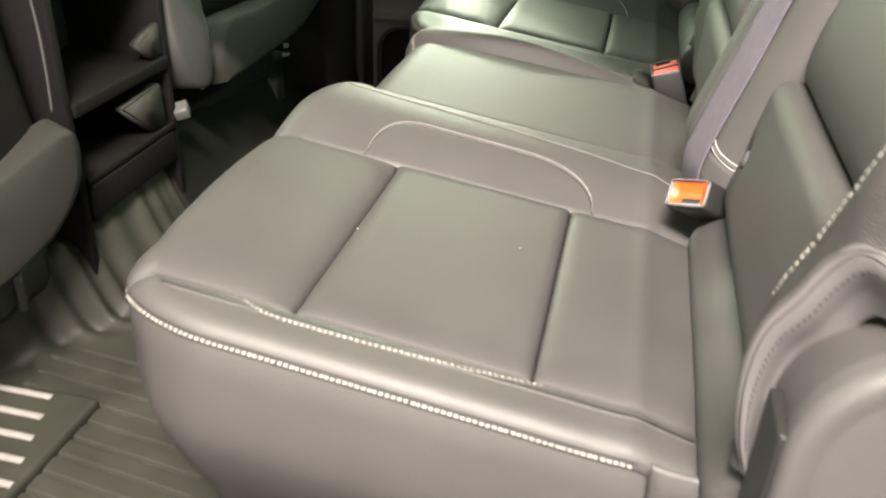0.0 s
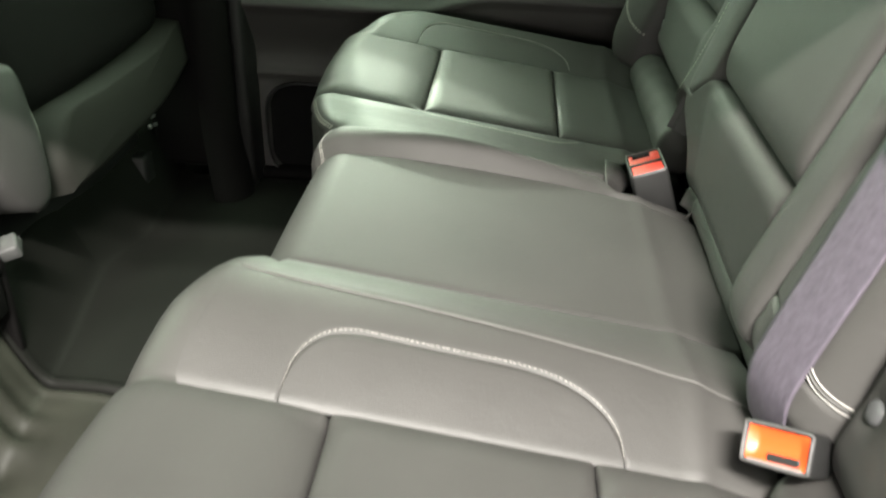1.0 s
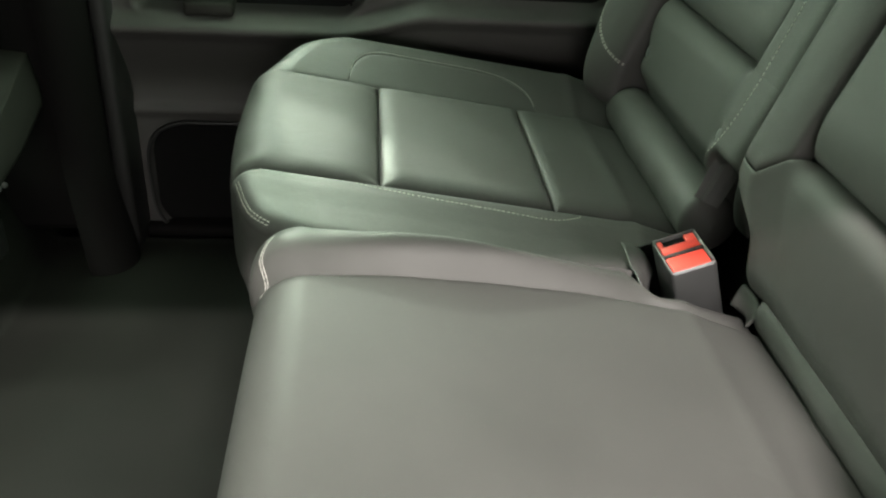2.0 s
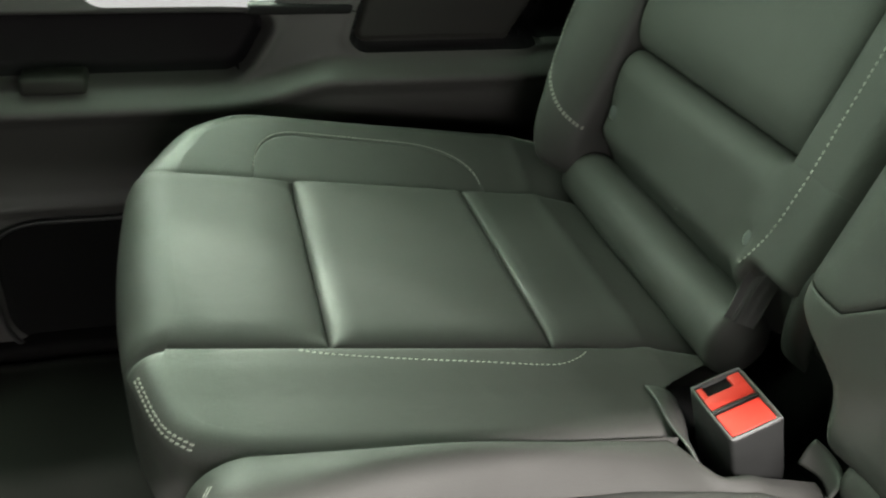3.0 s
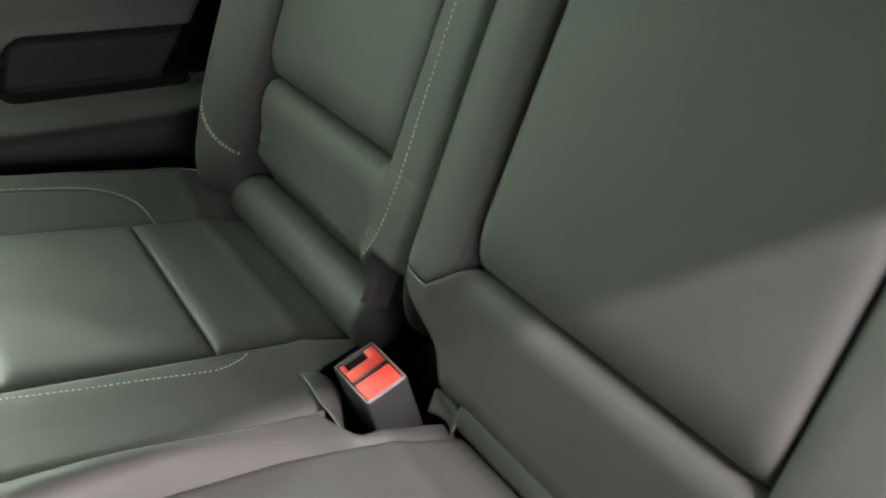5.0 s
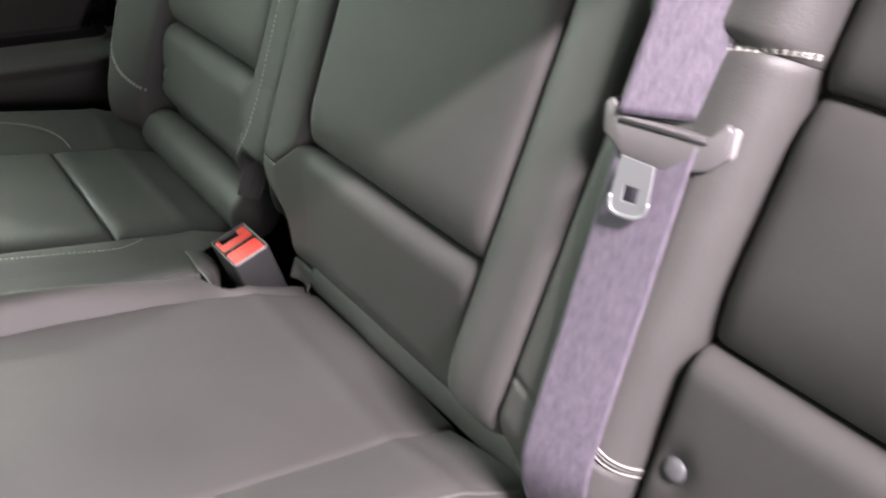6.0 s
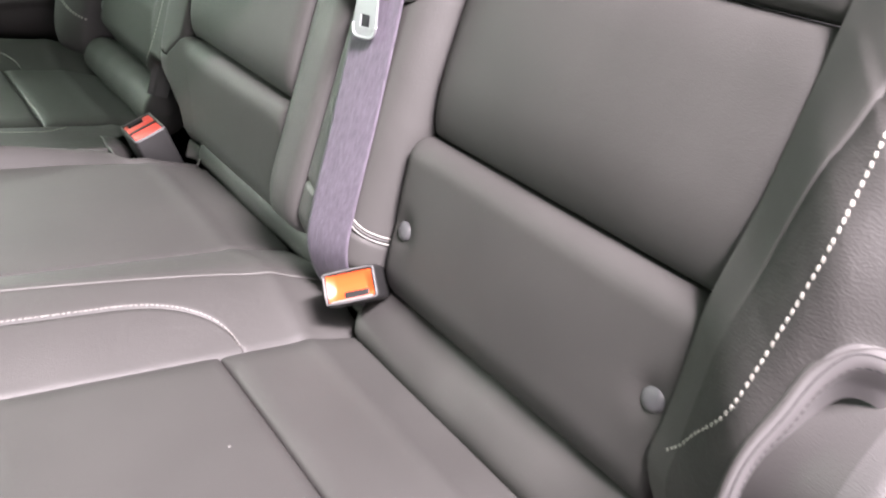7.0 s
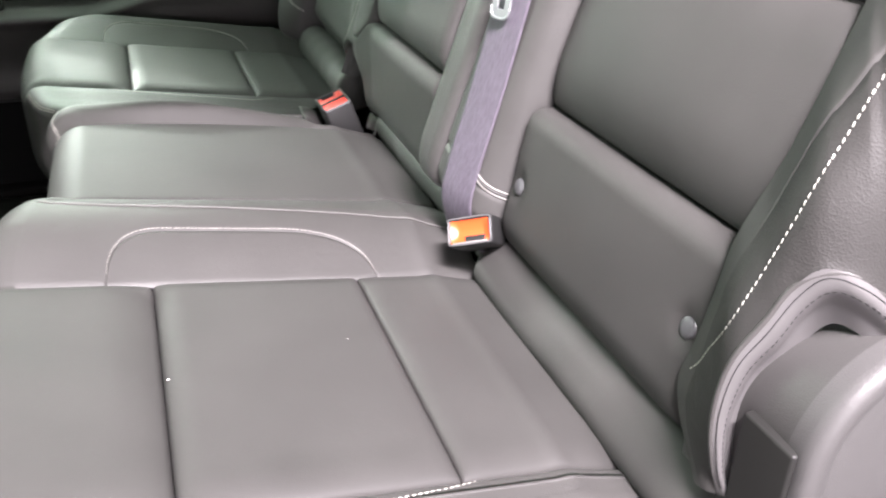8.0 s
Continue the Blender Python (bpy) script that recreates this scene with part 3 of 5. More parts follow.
def anchor_button(x0, y, z, parent, h=-0.005):
    """A round grey fabric-pressed button in a dimple."""
    bm = bmesh.new()
    m = Matrix.Translation(back_point(x0, y, z, h)) @ NB.to_track_quat("Z", "Y").to_matrix().to_4x4()
    rings = []
    for r, h in ((0.0098, -0.003), (0.0098, 0.0015), (0.009, 0.0034), (0.0068, 0.0046), (0.004, 0.0051), (0.0012, 0.0053)):
        rings.append([bm.verts.new(m @ Vector((r * math.cos(a), r * math.sin(a), h))) for a in (k * math.pi / 12 for k in range(24))])
    for a, b in zip(rings, rings[1:]):
        for k in range(24):
            bm.faces.new((a[k], a[(k + 1) % 24], b[(k + 1) % 24], b[k]))
    bm.faces.new(rings[-1])
    return part("anchor_button", bm, BUTTON, parent, "grey plastic anchor button")


def near_backrest():
    top = thing("seatback", "charcoal leather backrest with pale stitching and two anchor buttons", "backrest", "rear bench backrests")
    x0 = 0.051
    made = [
        back_panel("lower_panel", x0, 0.0672, 0.4218, 0.42, 0.5785, top, depth=(0.006, 0.012, 0.03, 0.028), rad=(0.02, 0.012, 0.035, 0.022), dims=((0.087, 0.502), (0.399, 0.492)), sink=lambda y, z: 0.12 * (z - 0.497)),
        back_panel("center_panel", x0, 0.0672, 0.4218, 0.5787, 0.752, top, depth=(0.006, 0.012, 0.02, 0.016), rad=(0.02, 0.02, 0.065, 0.04), crown=0.01),
        back_panel("upper_panel", x0, 0.0672, 0.4218, 0.7522, 1.0, top, depth=(0.006, 0.012, 0.012, 0.012), rad=(0.02, 0.02, 0.03, 0.05), crown=0.01),
    ]
    # the side bolster, which flares out over the round trim beside it
    left = [back_point(x0, 0.072, z, 0.0 + max(0.0, 0.12 * (z - 0.497) * step01((0.66 - z) / 0.06))) for z in (0.47, 0.49, 0.51, 0.545, 0.585, 0.65, 0.75, 0.86, 1.0)]
    left = [back_point(x0, 0.012, 0.416, -0.002), back_point(x0, 0.036, 0.432, -0.002), back_point(x0, 0.06, 0.45, -0.002)] + left
    hem = [Vector(p) for p in ((0.034, -0.006, 0.418), (0.025, -0.003, 0.445), (0.018, 0.0, 0.49), (0.02, -0.003, 0.535), (0.033, -0.01, 0.568), (0.045, -0.016, 0.597),
                               (0.056, -0.026, 0.615), (0.074, -0.04, 0.611), (0.105, -0.05, 0.592), (0.16, -0.057, 0.578), (0.24, -0.065, 0.572))]
    la, ha = curve_points(left, 0.004), curve_points(hem, 0.004)

    def bol(u, v):
        p = la[min(int(v * (len(la) - 1)), len(la) - 1)]
        q = ha[min(int(v * (len(ha) - 1)), len(ha) - 1)]
        amount = lerp(0.004, 0.045, step01((v - 0.1) * 1.3))
        w = (4 * u * (1 - u)) ** 1.3
        g = 0.004 * puff(abs(u - 0.3), 0.05) * step01((v - 0.3) / 0.2)
        bulge = Vector((-0.8, -0.6, 0.0)) * (amount * w - g) + Vector((0, 0, 0.35 * amount * w))
        return p.lerp(q, u) + bulge
    made.append(part("side_bolster", patch(16, 90, lambda u, v: bol(0.3 * u, v), (-1, -1, 0.3)), PANEL, top))
    made.append(part("bolster_side", patch(36, 90, lambda u, v: bol(0.3 + 0.7 * u, v), (-1, -1, 0.3)), SIDE_VINYL, top, "dark grained vinyl side"))

    # the stitched hem under the flare
    def band(u, v):
        k = u * (len(ha) - 1)
        i = min(int(k), len(ha) - 2)
        q = ha[i].lerp(ha[i + 1], k - i)
        wide = lerp(0.014, 0.05, step01(u / 0.42)) * lerp(1.0, 0.55, step01((u - 0.6) / 0.4))
        inward = Vector((0.127, 0, 0.47)) - Vector((q.x, 0, q.z))
        inward = (inward.normalized() + Vector((0, 0.02, 0))).normalized()
        return q + inward * wide * v + Vector((-0.25, -1, 0.15)) * (0.005 * math.sin(min(v * 1.6, 1.0) * math.pi))
    hb = part("hem_band", patch(110, 14, band, (0, -1, 0)), VINYL, top, "folded leather hem with dark stitching")
    line = [band(u, 0.36) + Vector((0, -0.002, 0)) for u in np.linspace(0.04, 0.62, 40)]
    part("hem_stitching", stitches(surface_of(hb), line, (0.1, 1, 0), pitch=0.0052, length=0.0034, r=0.00055), THREAD_DARK, top, "dark thread")
    part("hem_seam", cord(surface_of(hb), [band(u, 0.13) + Vector((0, -0.002, 0)) for u in np.linspace(0.02, 0.62, 40)], (0.1, 1, 0), 0.0004, 0.0001), THREAD_DARK, top, "fine dark seam line")
    part("hem_piping", tube([q + Vector((0.001, 0.001, -0.001)) for q in ha[::8]], 0.002, 8), LEATHER, top)
    tree = surface_of(*made)
    seam = [(0.16, 0.012, 0.86), (0.14, 0.015, 0.8), (0.113, 0.018, 0.711), (0.095, 0.02, 0.658), (0.079, 0.024, 0.609), (0.058, 0.032, 0.546), (0.047, 0.044, 0.513), (0.043, 0.05, 0.497), (0.039, 0.059, 0.483)]
    part("side_stitching", stitches(tree, seam, (0.8, 0.5, -0.3), pitch=0.0055, length=0.004, r=0.00075, slant=0.15), THREAD, top, "pale thread")
    for y, z in ((0.087, 0.502), (0.399, 0.492)):
        anchor_button(x0, y, z, top)
    return top


def belt_column():
    """The strip of backrest that carries the belt, between the near and the middle seat."""
    top = thing("belt_column", "charcoal leather strip of backrest behind the seat belt", "backrest", "rear bench backrests")
    def sec(y, z):
        # stands proud of the near seat, rolls back into the groove at its near edge
        t = (y - 0.422) / 0.119
        h = 0.02 + 0.008 * step01((y - 0.47) / 0.05) - 0.05 * puff(y - 0.422, 0.04) - 0.008 * puff(0.541 - y, 0.008)
        return h + 0.003 * math.sin(t * math.pi)
    def main(u, v):
        y, z = lerp(0.4222, 0.5408, u ** 1.5), lerp(0.4785, 0.765, v)
        h = sec(y, z) - 0.003 * puff(z - 0.4785, 0.006) - 0.004 * puff(0.765 - z, 0.01)
        return back_point(0.046, y, z - 0.025 * (0.541 - y - 0.06) / 0.119 * (1 - v), h)
    def foot(u, v):
        y, z = lerp(0.4222, 0.5408, u ** 1.5), lerp(0.40, 0.4783, v)
        h = sec(y, z) * lerp(0.75, 1.0, step01(v * 2.2)) - 0.04 * (1 - step01(v * 1.5)) - 0.003 * puff(0.4783 - z, 0.006)
        return back_point(0.046, y, z - 0.025 * (0.541 - y - 0.06) / 0.119 * step01(v), h)
    def head(u, v):
        y, z = lerp(0.4222, 0.5408, u ** 1.5), lerp(0.7652, 1.0, v)
        return back_point(0.046, y, z, sec(y, z) + 0.006 - 0.008 * puff(z - 0.7652, 0.012))
    made = [part("strip", patch(40, 80, main, NB), LEATHER, top), part("strip_foot", patch(40, 24, foot, NB), LEATHER, top),
            part("strip_head", patch(40, 50, head, NB), LEATHER, top)]
    def edge(u, v):
        y, z = lerp(0.5412, 0.612, u), lerp(0.43, 1.0, v)
        h = 0.036 - 0.014 * puff(y - 0.5412, 0.02) - 0.014 * puff(0.612 - y, 0.03) - 0.02 * puff(z - 0.43, 0.05)
        return back_point(0.046, y, z, h)
    made.append(part("side_strip", patch(30, 110, edge, NB), LEATHER, top))
    tree = surface_of(*made)
    for d, r, mat in ((0.0, 0.0009, PIPING), (0.0035, 0.0016, LEATHER), (0.0068, 0.0011, PIPING)):
        part("piping", cord(tree, [(0, 0.466, 0.510 - d), (0, 0.452, 0.4975 - d), (0, 0.44, 0.4885 - d), (0, 0.424, 0.481 - d)], (1, 0, -0.2), r, 0.0006), mat, top, "" if mat is LEATHER else "pale grey piping cord")
    part("head_stitching", stitches(tree, [(0.1, 0.478, 0.771), (0.1, 0.45, 0.777), (0.1, 0.424, 0.783)], (1, 0, -0.3), pitch=0.0058, length=0.004, r=0.0008, rows=(-0.001, 0.0012), slant=0.4), THREAD, top, "pale thread")
    return top


def middle_backrest():
    top = thing("seatback", "plain charcoal leather middle backrest of the rear bench", "backrest", "rear bench backrests")
    x0 = 0.006

    def warp(y, z):
        # the seam drops towards the joint, and below it the side is cut back over the hinge
        drop = 0.85 * min(max(0.0, y - 0.923), 0.045) * math.exp(-((z - 0.5596) / 0.09) ** 2)
        return y - 0.052 * step01((0.545 - z) / 0.06) * max(0.0, (y - 0.6125) / 0.4155) ** 4, z - drop
    back_panel("lower_panel", x0, 0.6125, 1.028, 0.42, 0.5595, top, depth=(0.012, 0.035, 0.02, lambda y: 0.002 + 0.025 * step01((0.935 - y) / 0.03)), rad=(0.014, 0.05, 0.03, 0.03), crown=0.003,
               sink=lambda y, z: 0.34 * min(0.0, z - 0.5595) - 0.05 * step01((y - 0.97) / 0.07) * step01((0.53 - z) / 0.09), tuck=(0.005, 0, 0.004, 0.006), warp=warp)
    back_panel("center_panel", x0, 0.6125, 0.931, 0.5597, 1.0, top, depth=(0.014, 0.014, 0.024, 0.02), rad=(0.02, 0.02, 0.05, 0.05), crown=0.006, tuck=(0.012, 0.014, 0.008, 0))
    back_panel("side_bolster", x0, 0.9312, 1.028, 0.5597, 1.0, top, depth=(0.008, 0.035, 0.004, 0.02), rad=(0.03, 0.05, 0.012, 0.05), crown=0.008, tuck=(0.014, 0, 0.002, 0), warp=warp)
    return top


def far_backrest():
    top = thing("seatback", "charcoal leather backrest of the far rear seat with pale stitching", "backrest", "rear bench backrests")
    x0 = 0.034
    made = [
        back_panel("lower_panel", x0, 1.03, 1.4518, 0.425, 0.574, top, depth=(0.035, 0.006, 0.03, lambda y: 0.0005 + 0.028 * step01((y - 1.112) / 0.035)), rad=(0.03, 0.03, 0.04, 0.036), dims=((1.122, 0.497), (1.437, 0.497)), crown=0.002,
                   sink=lambda y, z: 0.2 * min(0.0, z - 0.574) * step01((y - 1.1) / 0.05) - 0.05 * step01((1.105 - y) / 0.02) * step01((0.49 - z) / 0.02) - 0.022 * step01((0.475 - z) / 0.035), tuck=(0, 0.006, 0.004, 0.006)),
        back_panel("center_panel", x0, 1.1182, 1.4518, 0.5742, 1.0, top, depth=(0.009, 0.007, 0.03, 0.02), rad=(0.03, 0.012, 0.05, 0.04), crown=0.008, tuck=(0.0, 0.008, 0.008, 0)),
        back_panel("inner_bolster", x0, 1.03, 1.118, 0.5742, 1.0, top, depth=(0.035, 0.004, 0.0, 0.02), rad=(0.03, 0.012, 0.01, 0.04), crown=0.004, tuck=(0, 0.002, 0, 0)),
    ]

    def outer(u, v):
        z = lerp(0.40, 1.0, v)
        y = lerp(1.4522, np.interp(z, (0.40, 0.45, 0.5, 0.56, 0.65, 1.0), (1.495, 1.518, 1.541, 1.556, 1.564, 1.57)), u)
        h = 0.045 * math.sin(min(u * 1.2, 1) * math.pi / 2) - 0.01 * puff(u, 0.12) - 0.05 * puff(u, 0.03) - 0.03 * max(0.0, (u - 0.65) / 0.35) ** 2 - 0.13 * max(0.0, (u - 0.91) / 0.09) ** 2 - 0.03 * puff(z - 0.4, 0.06)
        return back_point(x0, y, z, h)
    made.append(part("outer_bolster", sheet([k / 170 for k in range(5)] + [k / 40 for k in range(2, 41)], [k / 120 for k in range(121)], outer, NB), LEATHER, top))
    tree = surface_of(*made)
    part("outer_stitching", stitches(tree, [(0, 1.551, 0.86), (0, 1.546, 0.70), (0, 1.535, 0.6), (0, 1.526, 0.55), (0, 1.51, 0.512), (0, 1.48, 0.482), (0, 1.452, 0.466)], (1, 0, -0.2), pitch=0.0058, length=0.0046, r=0.0011, rows=(-0.0012, 0.0012)), THREAD_GREY, top, "pale thread")
    part("inner_stitching", stitches(tree, [(0, 1.092, 0.95), (0, 1.091, 0.72), (0, 1.09, 0.58), (0, 1.092, 0.53), (0, 1.1, 0.5), (0, 1.108, 0.482)], (1, 0, -0.2), pitch=0.0062, length=0.0042, r=0.0012), THREAD_GREY, top, "pale thread")
    for y, z in ((1.122, 0.497), (1.437, 0.497)):
        anchor_button(x0, y, z, top, -0.0235 if y > 1.3 else -0.0148)
    return top


# ---------- belt and buckles ----------
def seat_belt():
    top = thing("seat_belt", "grey-violet woven seat belt with metal latch, hanging over backrest", "seat belt")
    def web(points, wide, name, turn):
        line = curve_points(points, 0.006)
        def f(u, v):
            p = line[min(int(round(u * (len(line) - 1))), len(line) - 1)]
            w = lerp(*wide, u)
            a = (v - 0.5)
            side = Vector((math.sin(turn), -math.cos(turn), 0.0))
            edge = 0.0008 * (abs(a) * 2) ** 6
            return p + side * a * w + Vector((-1, 0, 0.2)) * (-0.0012 * (2 * a) ** 2 + edge)
        bm = patch(len(line) - 1, 14, f, (-1, -0.5, 0.3))
        bmesh.ops.solidify(bm, geom=bm.faces[:], thickness=0.0012)
        return part(name, bm, WEBBING, top)
    web([(0.19, 0.49, 1.05), (0.138, 0.491, 0.9), (0.107, 0.491, 0.8), (0.088, 0.491, 0.737), (0.0825, 0.491, 0.718)], (0.057, 0.057), "upper_webbing", 0.7)
    web([(0.079, 0.486, 0.71), (0.066, 0.484, 0.66), (0.041, 0.479, 0.575), (0.013, 0.472, 0.49), (0.004, 0.468, 0.45), (0.012, 0.464, 0.41), (0.03, 0.462, 0.385)], (0.056, 0.058), "lower_webbing", 0.28)
    # the moulded head of the latch, a wide shallow V
    fwd = Vector((-0.92, -0.34, 0.18)).normalized()
    across = Vector((0.36, -0.93, 0.0)).normalized()
    down = fwd.cross(across).normalized()
    if down.z > 0:
        down = -down
    base = Vector((0.085, 0.486, 0.708))
    m = Matrix((( across.x, fwd.x, down.x, base.x), (across.y, fwd.y, down.y, base.y), (across.z, fwd.z, down.z, base.z), (0, 0, 0, 1)))
    bm = prism([(-0.044, -0.012), (-0.041, 0.006), (-0.024, 0.02), (0.008, 0.024), (0.036, 0.016), (0.046, 0.006), (0.046, -0.014), (0.04, -0.018), (0.03, -0.006), (-0.03, -0.008), (-0.036, -0.018), (-0.041, -0.018)], -0.008, 0.008, 0.0025, 2, m)
    head = part("latch_head", bm, PLASTIC_GREY, top, "dull grey moulded plastic head")
    part("webbing_slot", prism([(-0.031, -0.0065), (0.031, -0.0045), (0.031, -0.001), (-0.031, -0.003)], 0.0078, 0.0092, 0.0006, 1, m), PLASTIC_BLACK, head)
    part("end_cap", prism([(0.0455, -0.016), (0.049, -0.014), (0.049, 0.003), (0.0455, 0.007)], -0.006, 0.006, 0.0015, 2, m), PLASTIC_PALE, head, "pale plastic cap")
    # steel tongue with a square hole
    bm = bmesh.new()
    out = [(-0.014, 0.022), (0.0105, 0.025), (0.012, 0.055), (0.008, 0.062), (-0.012, 0.062), (-0.016, 0.055)]
    hole = [(-0.007, 0.042), (0.003, 0.042), (0.003, 0.053), (-0.007, 0.053)]
    for h in (-0.0012, 0.0012):
        o = [bm.verts.new((x, h, z)) for x, z in out]
        i = [bm.verts.new((x, h, z)) for x, z in hole]
        for a, b, c in ((o[0], o[1], (i[0], i[1])), (o[1], o[2], (i[1],)), (o[2], o[3], (i[1], i[2])), (o[3], o[4], (i[2],)), (o[4], o[5], (i[2], i[3])), (o[5], o[0], (i[3], i[0]))):
            bm.faces.new((a, b, *c[::-1]))
    bm.verts.ensure_lookup_table()
    for ring, start in ((6, 0), (4, 6)):
        for k in range(ring):
            a, b = bm.verts[start + k], bm.verts[start + (k + 1) % ring]
            c, d = bm.verts[10 + start + (k + 1) % ring], bm.verts[10 + start + k]
            bm.faces.new((a, b, c, d))
    bmesh.ops.recalc_face_normals(bm, faces=bm.faces[:])
    bmesh.ops.bevel(bm, geom=[e for e in bm.edges if len(e.link_faces) == 2 and e.calc_face_angle(0) > 1.2], offset=0.0005, segments=1, affect="EDGES")
    bmesh.ops.transform(bm, matrix=m @ Matrix.Translation((-0.006, 0.018, -0.006)), verts=bm.verts[:])
    part("latch_tongue", bm, STEEL, top, "bright steel tongue with a square hole", smooth=False)
    t = m @ Matrix.Translation((-0.006, 0.018, -0.006))
    lip = tube([t @ Vector(p) for p in ((-0.0155, 0.001, 0.05), (-0.0145, 0.0014, 0.058), (-0.01, 0.0016, 0.0622), (-0.002, 0.0016, 0.063), (0.006, 0.0016, 0.0622), (0.0105, 0.0014, 0.058), (0.0115, 0.001, 0.05))], 0.0016, 8, 0.003)
    part("tongue_lip", lip, STEEL, top, "rounded bright lip of the tongue")
    bm = boxed(-0.006, 0.006, -0.004, 0.006, 0.0, 0.03, bevel=0.002, m=m @ Matrix.Translation((0.027, -0.004, 0.012)))
    part("belt_stop", bm, PLASTIC_GREY, top)
    return top


def buckle(name, m, label, size, button_mat, slot_side):
    """A buckle, its button up along the local z, x its length across the slot, y its thickness."""
    top = thing(name, label, "seat belt buckle", "belt buckles")
    lx, ly, lz = size
    bm = bmesh.new()
    # open-topped housing: outline, rim and recess
    def ring(ax, ay, r, z):
        pts = []
        for cx, cy, a0 in ((1, 1, 0), (-1, 1, 90), (-1, -1, 180), (1, -1, 270)):
            for k in range(4):
                a = radians(a0 + k * 30)
                pts.append(bm.verts.new((cx * (ax - r) + r * math.cos(a), cy * (ay - r) + r * math.sin(a), z)))
        return pts
    hx, hy = lx / 2, ly / 2
    rings = [ring(hx * 0.9, hy * 0.9, 0.004, -lz), ring(hx, hy, 0.0045, -lz * 0.6), ring(hx, hy, 0.0045, -0.003), ring(hx - 0.0012, hy - 0.0012, 0.004, 0.0), ring(hx - 0.0035, hy - 0.0035, 0.003, -0.0003), ring(hx - 0.004, hy - 0.004, 0.003, -0.014)]
    for a, b in zip(rings, rings[1:]):
        for k in range(16):
            bm.faces.new((a[k], a[(k + 1) % 16], b[(k + 1) % 16], b[k]))
    bm.faces.new(rings[0][::-1])
    bm.faces.new(rings[-1])
    bmesh.ops.transform(bm, matrix=m, verts=bm.verts[:])
    part("housing", bm, PLASTIC_BLACK, top)
    # rim in a paler grey than the housing
    part("rim", tube([m @ Vector(p) for p in ((hx - 0.0022, hy - 0.006, 0.0), (hx - 0.0022, -hy + 0.006, 0.0), (hx - 0.006, -hy + 0.0022, 0.0), (-hx + 0.006, -hy + 0.0022, 0.0), (-hx + 0.0022, -hy + 0.006, 0.0), (-hx + 0.0022, hy - 0.006, 0.0), (-hx + 0.006, hy - 0.0022, 0.0), (hx - 0.006, hy - 0.0022, 0.0), (hx - 0.0022, hy - 0.006, 0.0))], 0.0011, 6, 0.003), PLASTIC_GREY, top, "thin grey rim")
    ix, iy = hx - 0.0042, hy - 0.0042
    if slot_side > 0:
        # button in two steps with a bar between, notched for the tongue
        part("button", boxed(-ix, ix, -iy, -0.0022, -0.0085, -0.0012, bevel=0.0022, seg=3, m=m), button_mat, top, "bright red press button")
        bm = bmesh.new()
        add_box(bm, -ix, ix, 0.0022, iy * 0.6, -0.0085, -0.001, bevel=0.0012, m=m)
        add_box(bm, -ix, -ix * 0.72, iy * 0.5, iy, -0.0085, -0.001, bevel=0.001, m=m)
        add_box(bm, ix * 0.45, ix, iy * 0.5, iy, -0.0085, -0.001, bevel=0.001, m=m)
        part("button_frame", bm, button_mat, top)
        part("bar", boxed(-hx + 0.003, hx - 0.003, -0.0016, 0.0016, -0.008, 0.0002, bevel=0.0006, m=m), PLASTIC_BLACK, top)
        # matt dark box fills the notch, for the shade inside the slot
        part("slot", boxed(-ix * 0.72, ix * 0.45, iy * 0.6, hy - 0.0022, -0.0135, -0.0045, m=m), RECESS_SHADE, top, "dark tongue slot", smooth=False)
    else:
        # one hollowed button with the tongue slot along its lower side
        def hollow(u, v):
            x, y = lerp(-ix, ix, u), lerp(-iy, iy, v)
            z = -0.0015 - 0.005 * math.sin(math.pi * v) ** 0.7 * min(1.0, 6 * u, 6 * (1 - u))
            return m @ Vector((x, y, z))
        part("button", patch(24, 20, hollow, m.to_3x3() @ Vector((0, 0, 1))), button_mat, top, "bright orange-red press button")
        part("slot", boxed(-ix * 0.3, ix * 0.75, -iy, -iy * 0.42, -0.009, -0.0028, bevel=0.0008, m=m), PLASTIC_BLACK, top, "dark tongue slot", smooth=False)
        part("slot_lip", boxed(-ix * 0.9, ix * 0.9, -iy - 0.0012, -iy + 0.0006, -0.004, 0.0004, bevel=0.0004, m=m), PLASTIC_PALE, top)
    return top


# ---------- far door, pillar and side trim ----------
def rounded(px, pz, x0, x1, z0, z1, r):
    """Distance outside a rounded rectangle, negative within."""
    dx = max(x0 + r - px, px - (x1 - r))
    dz = max(z0 + r - pz, pz - (z1 - r))
    return math.hypot(max(dx, 0), max(dz, 0)) + min(max(dx, dz), 0) - r


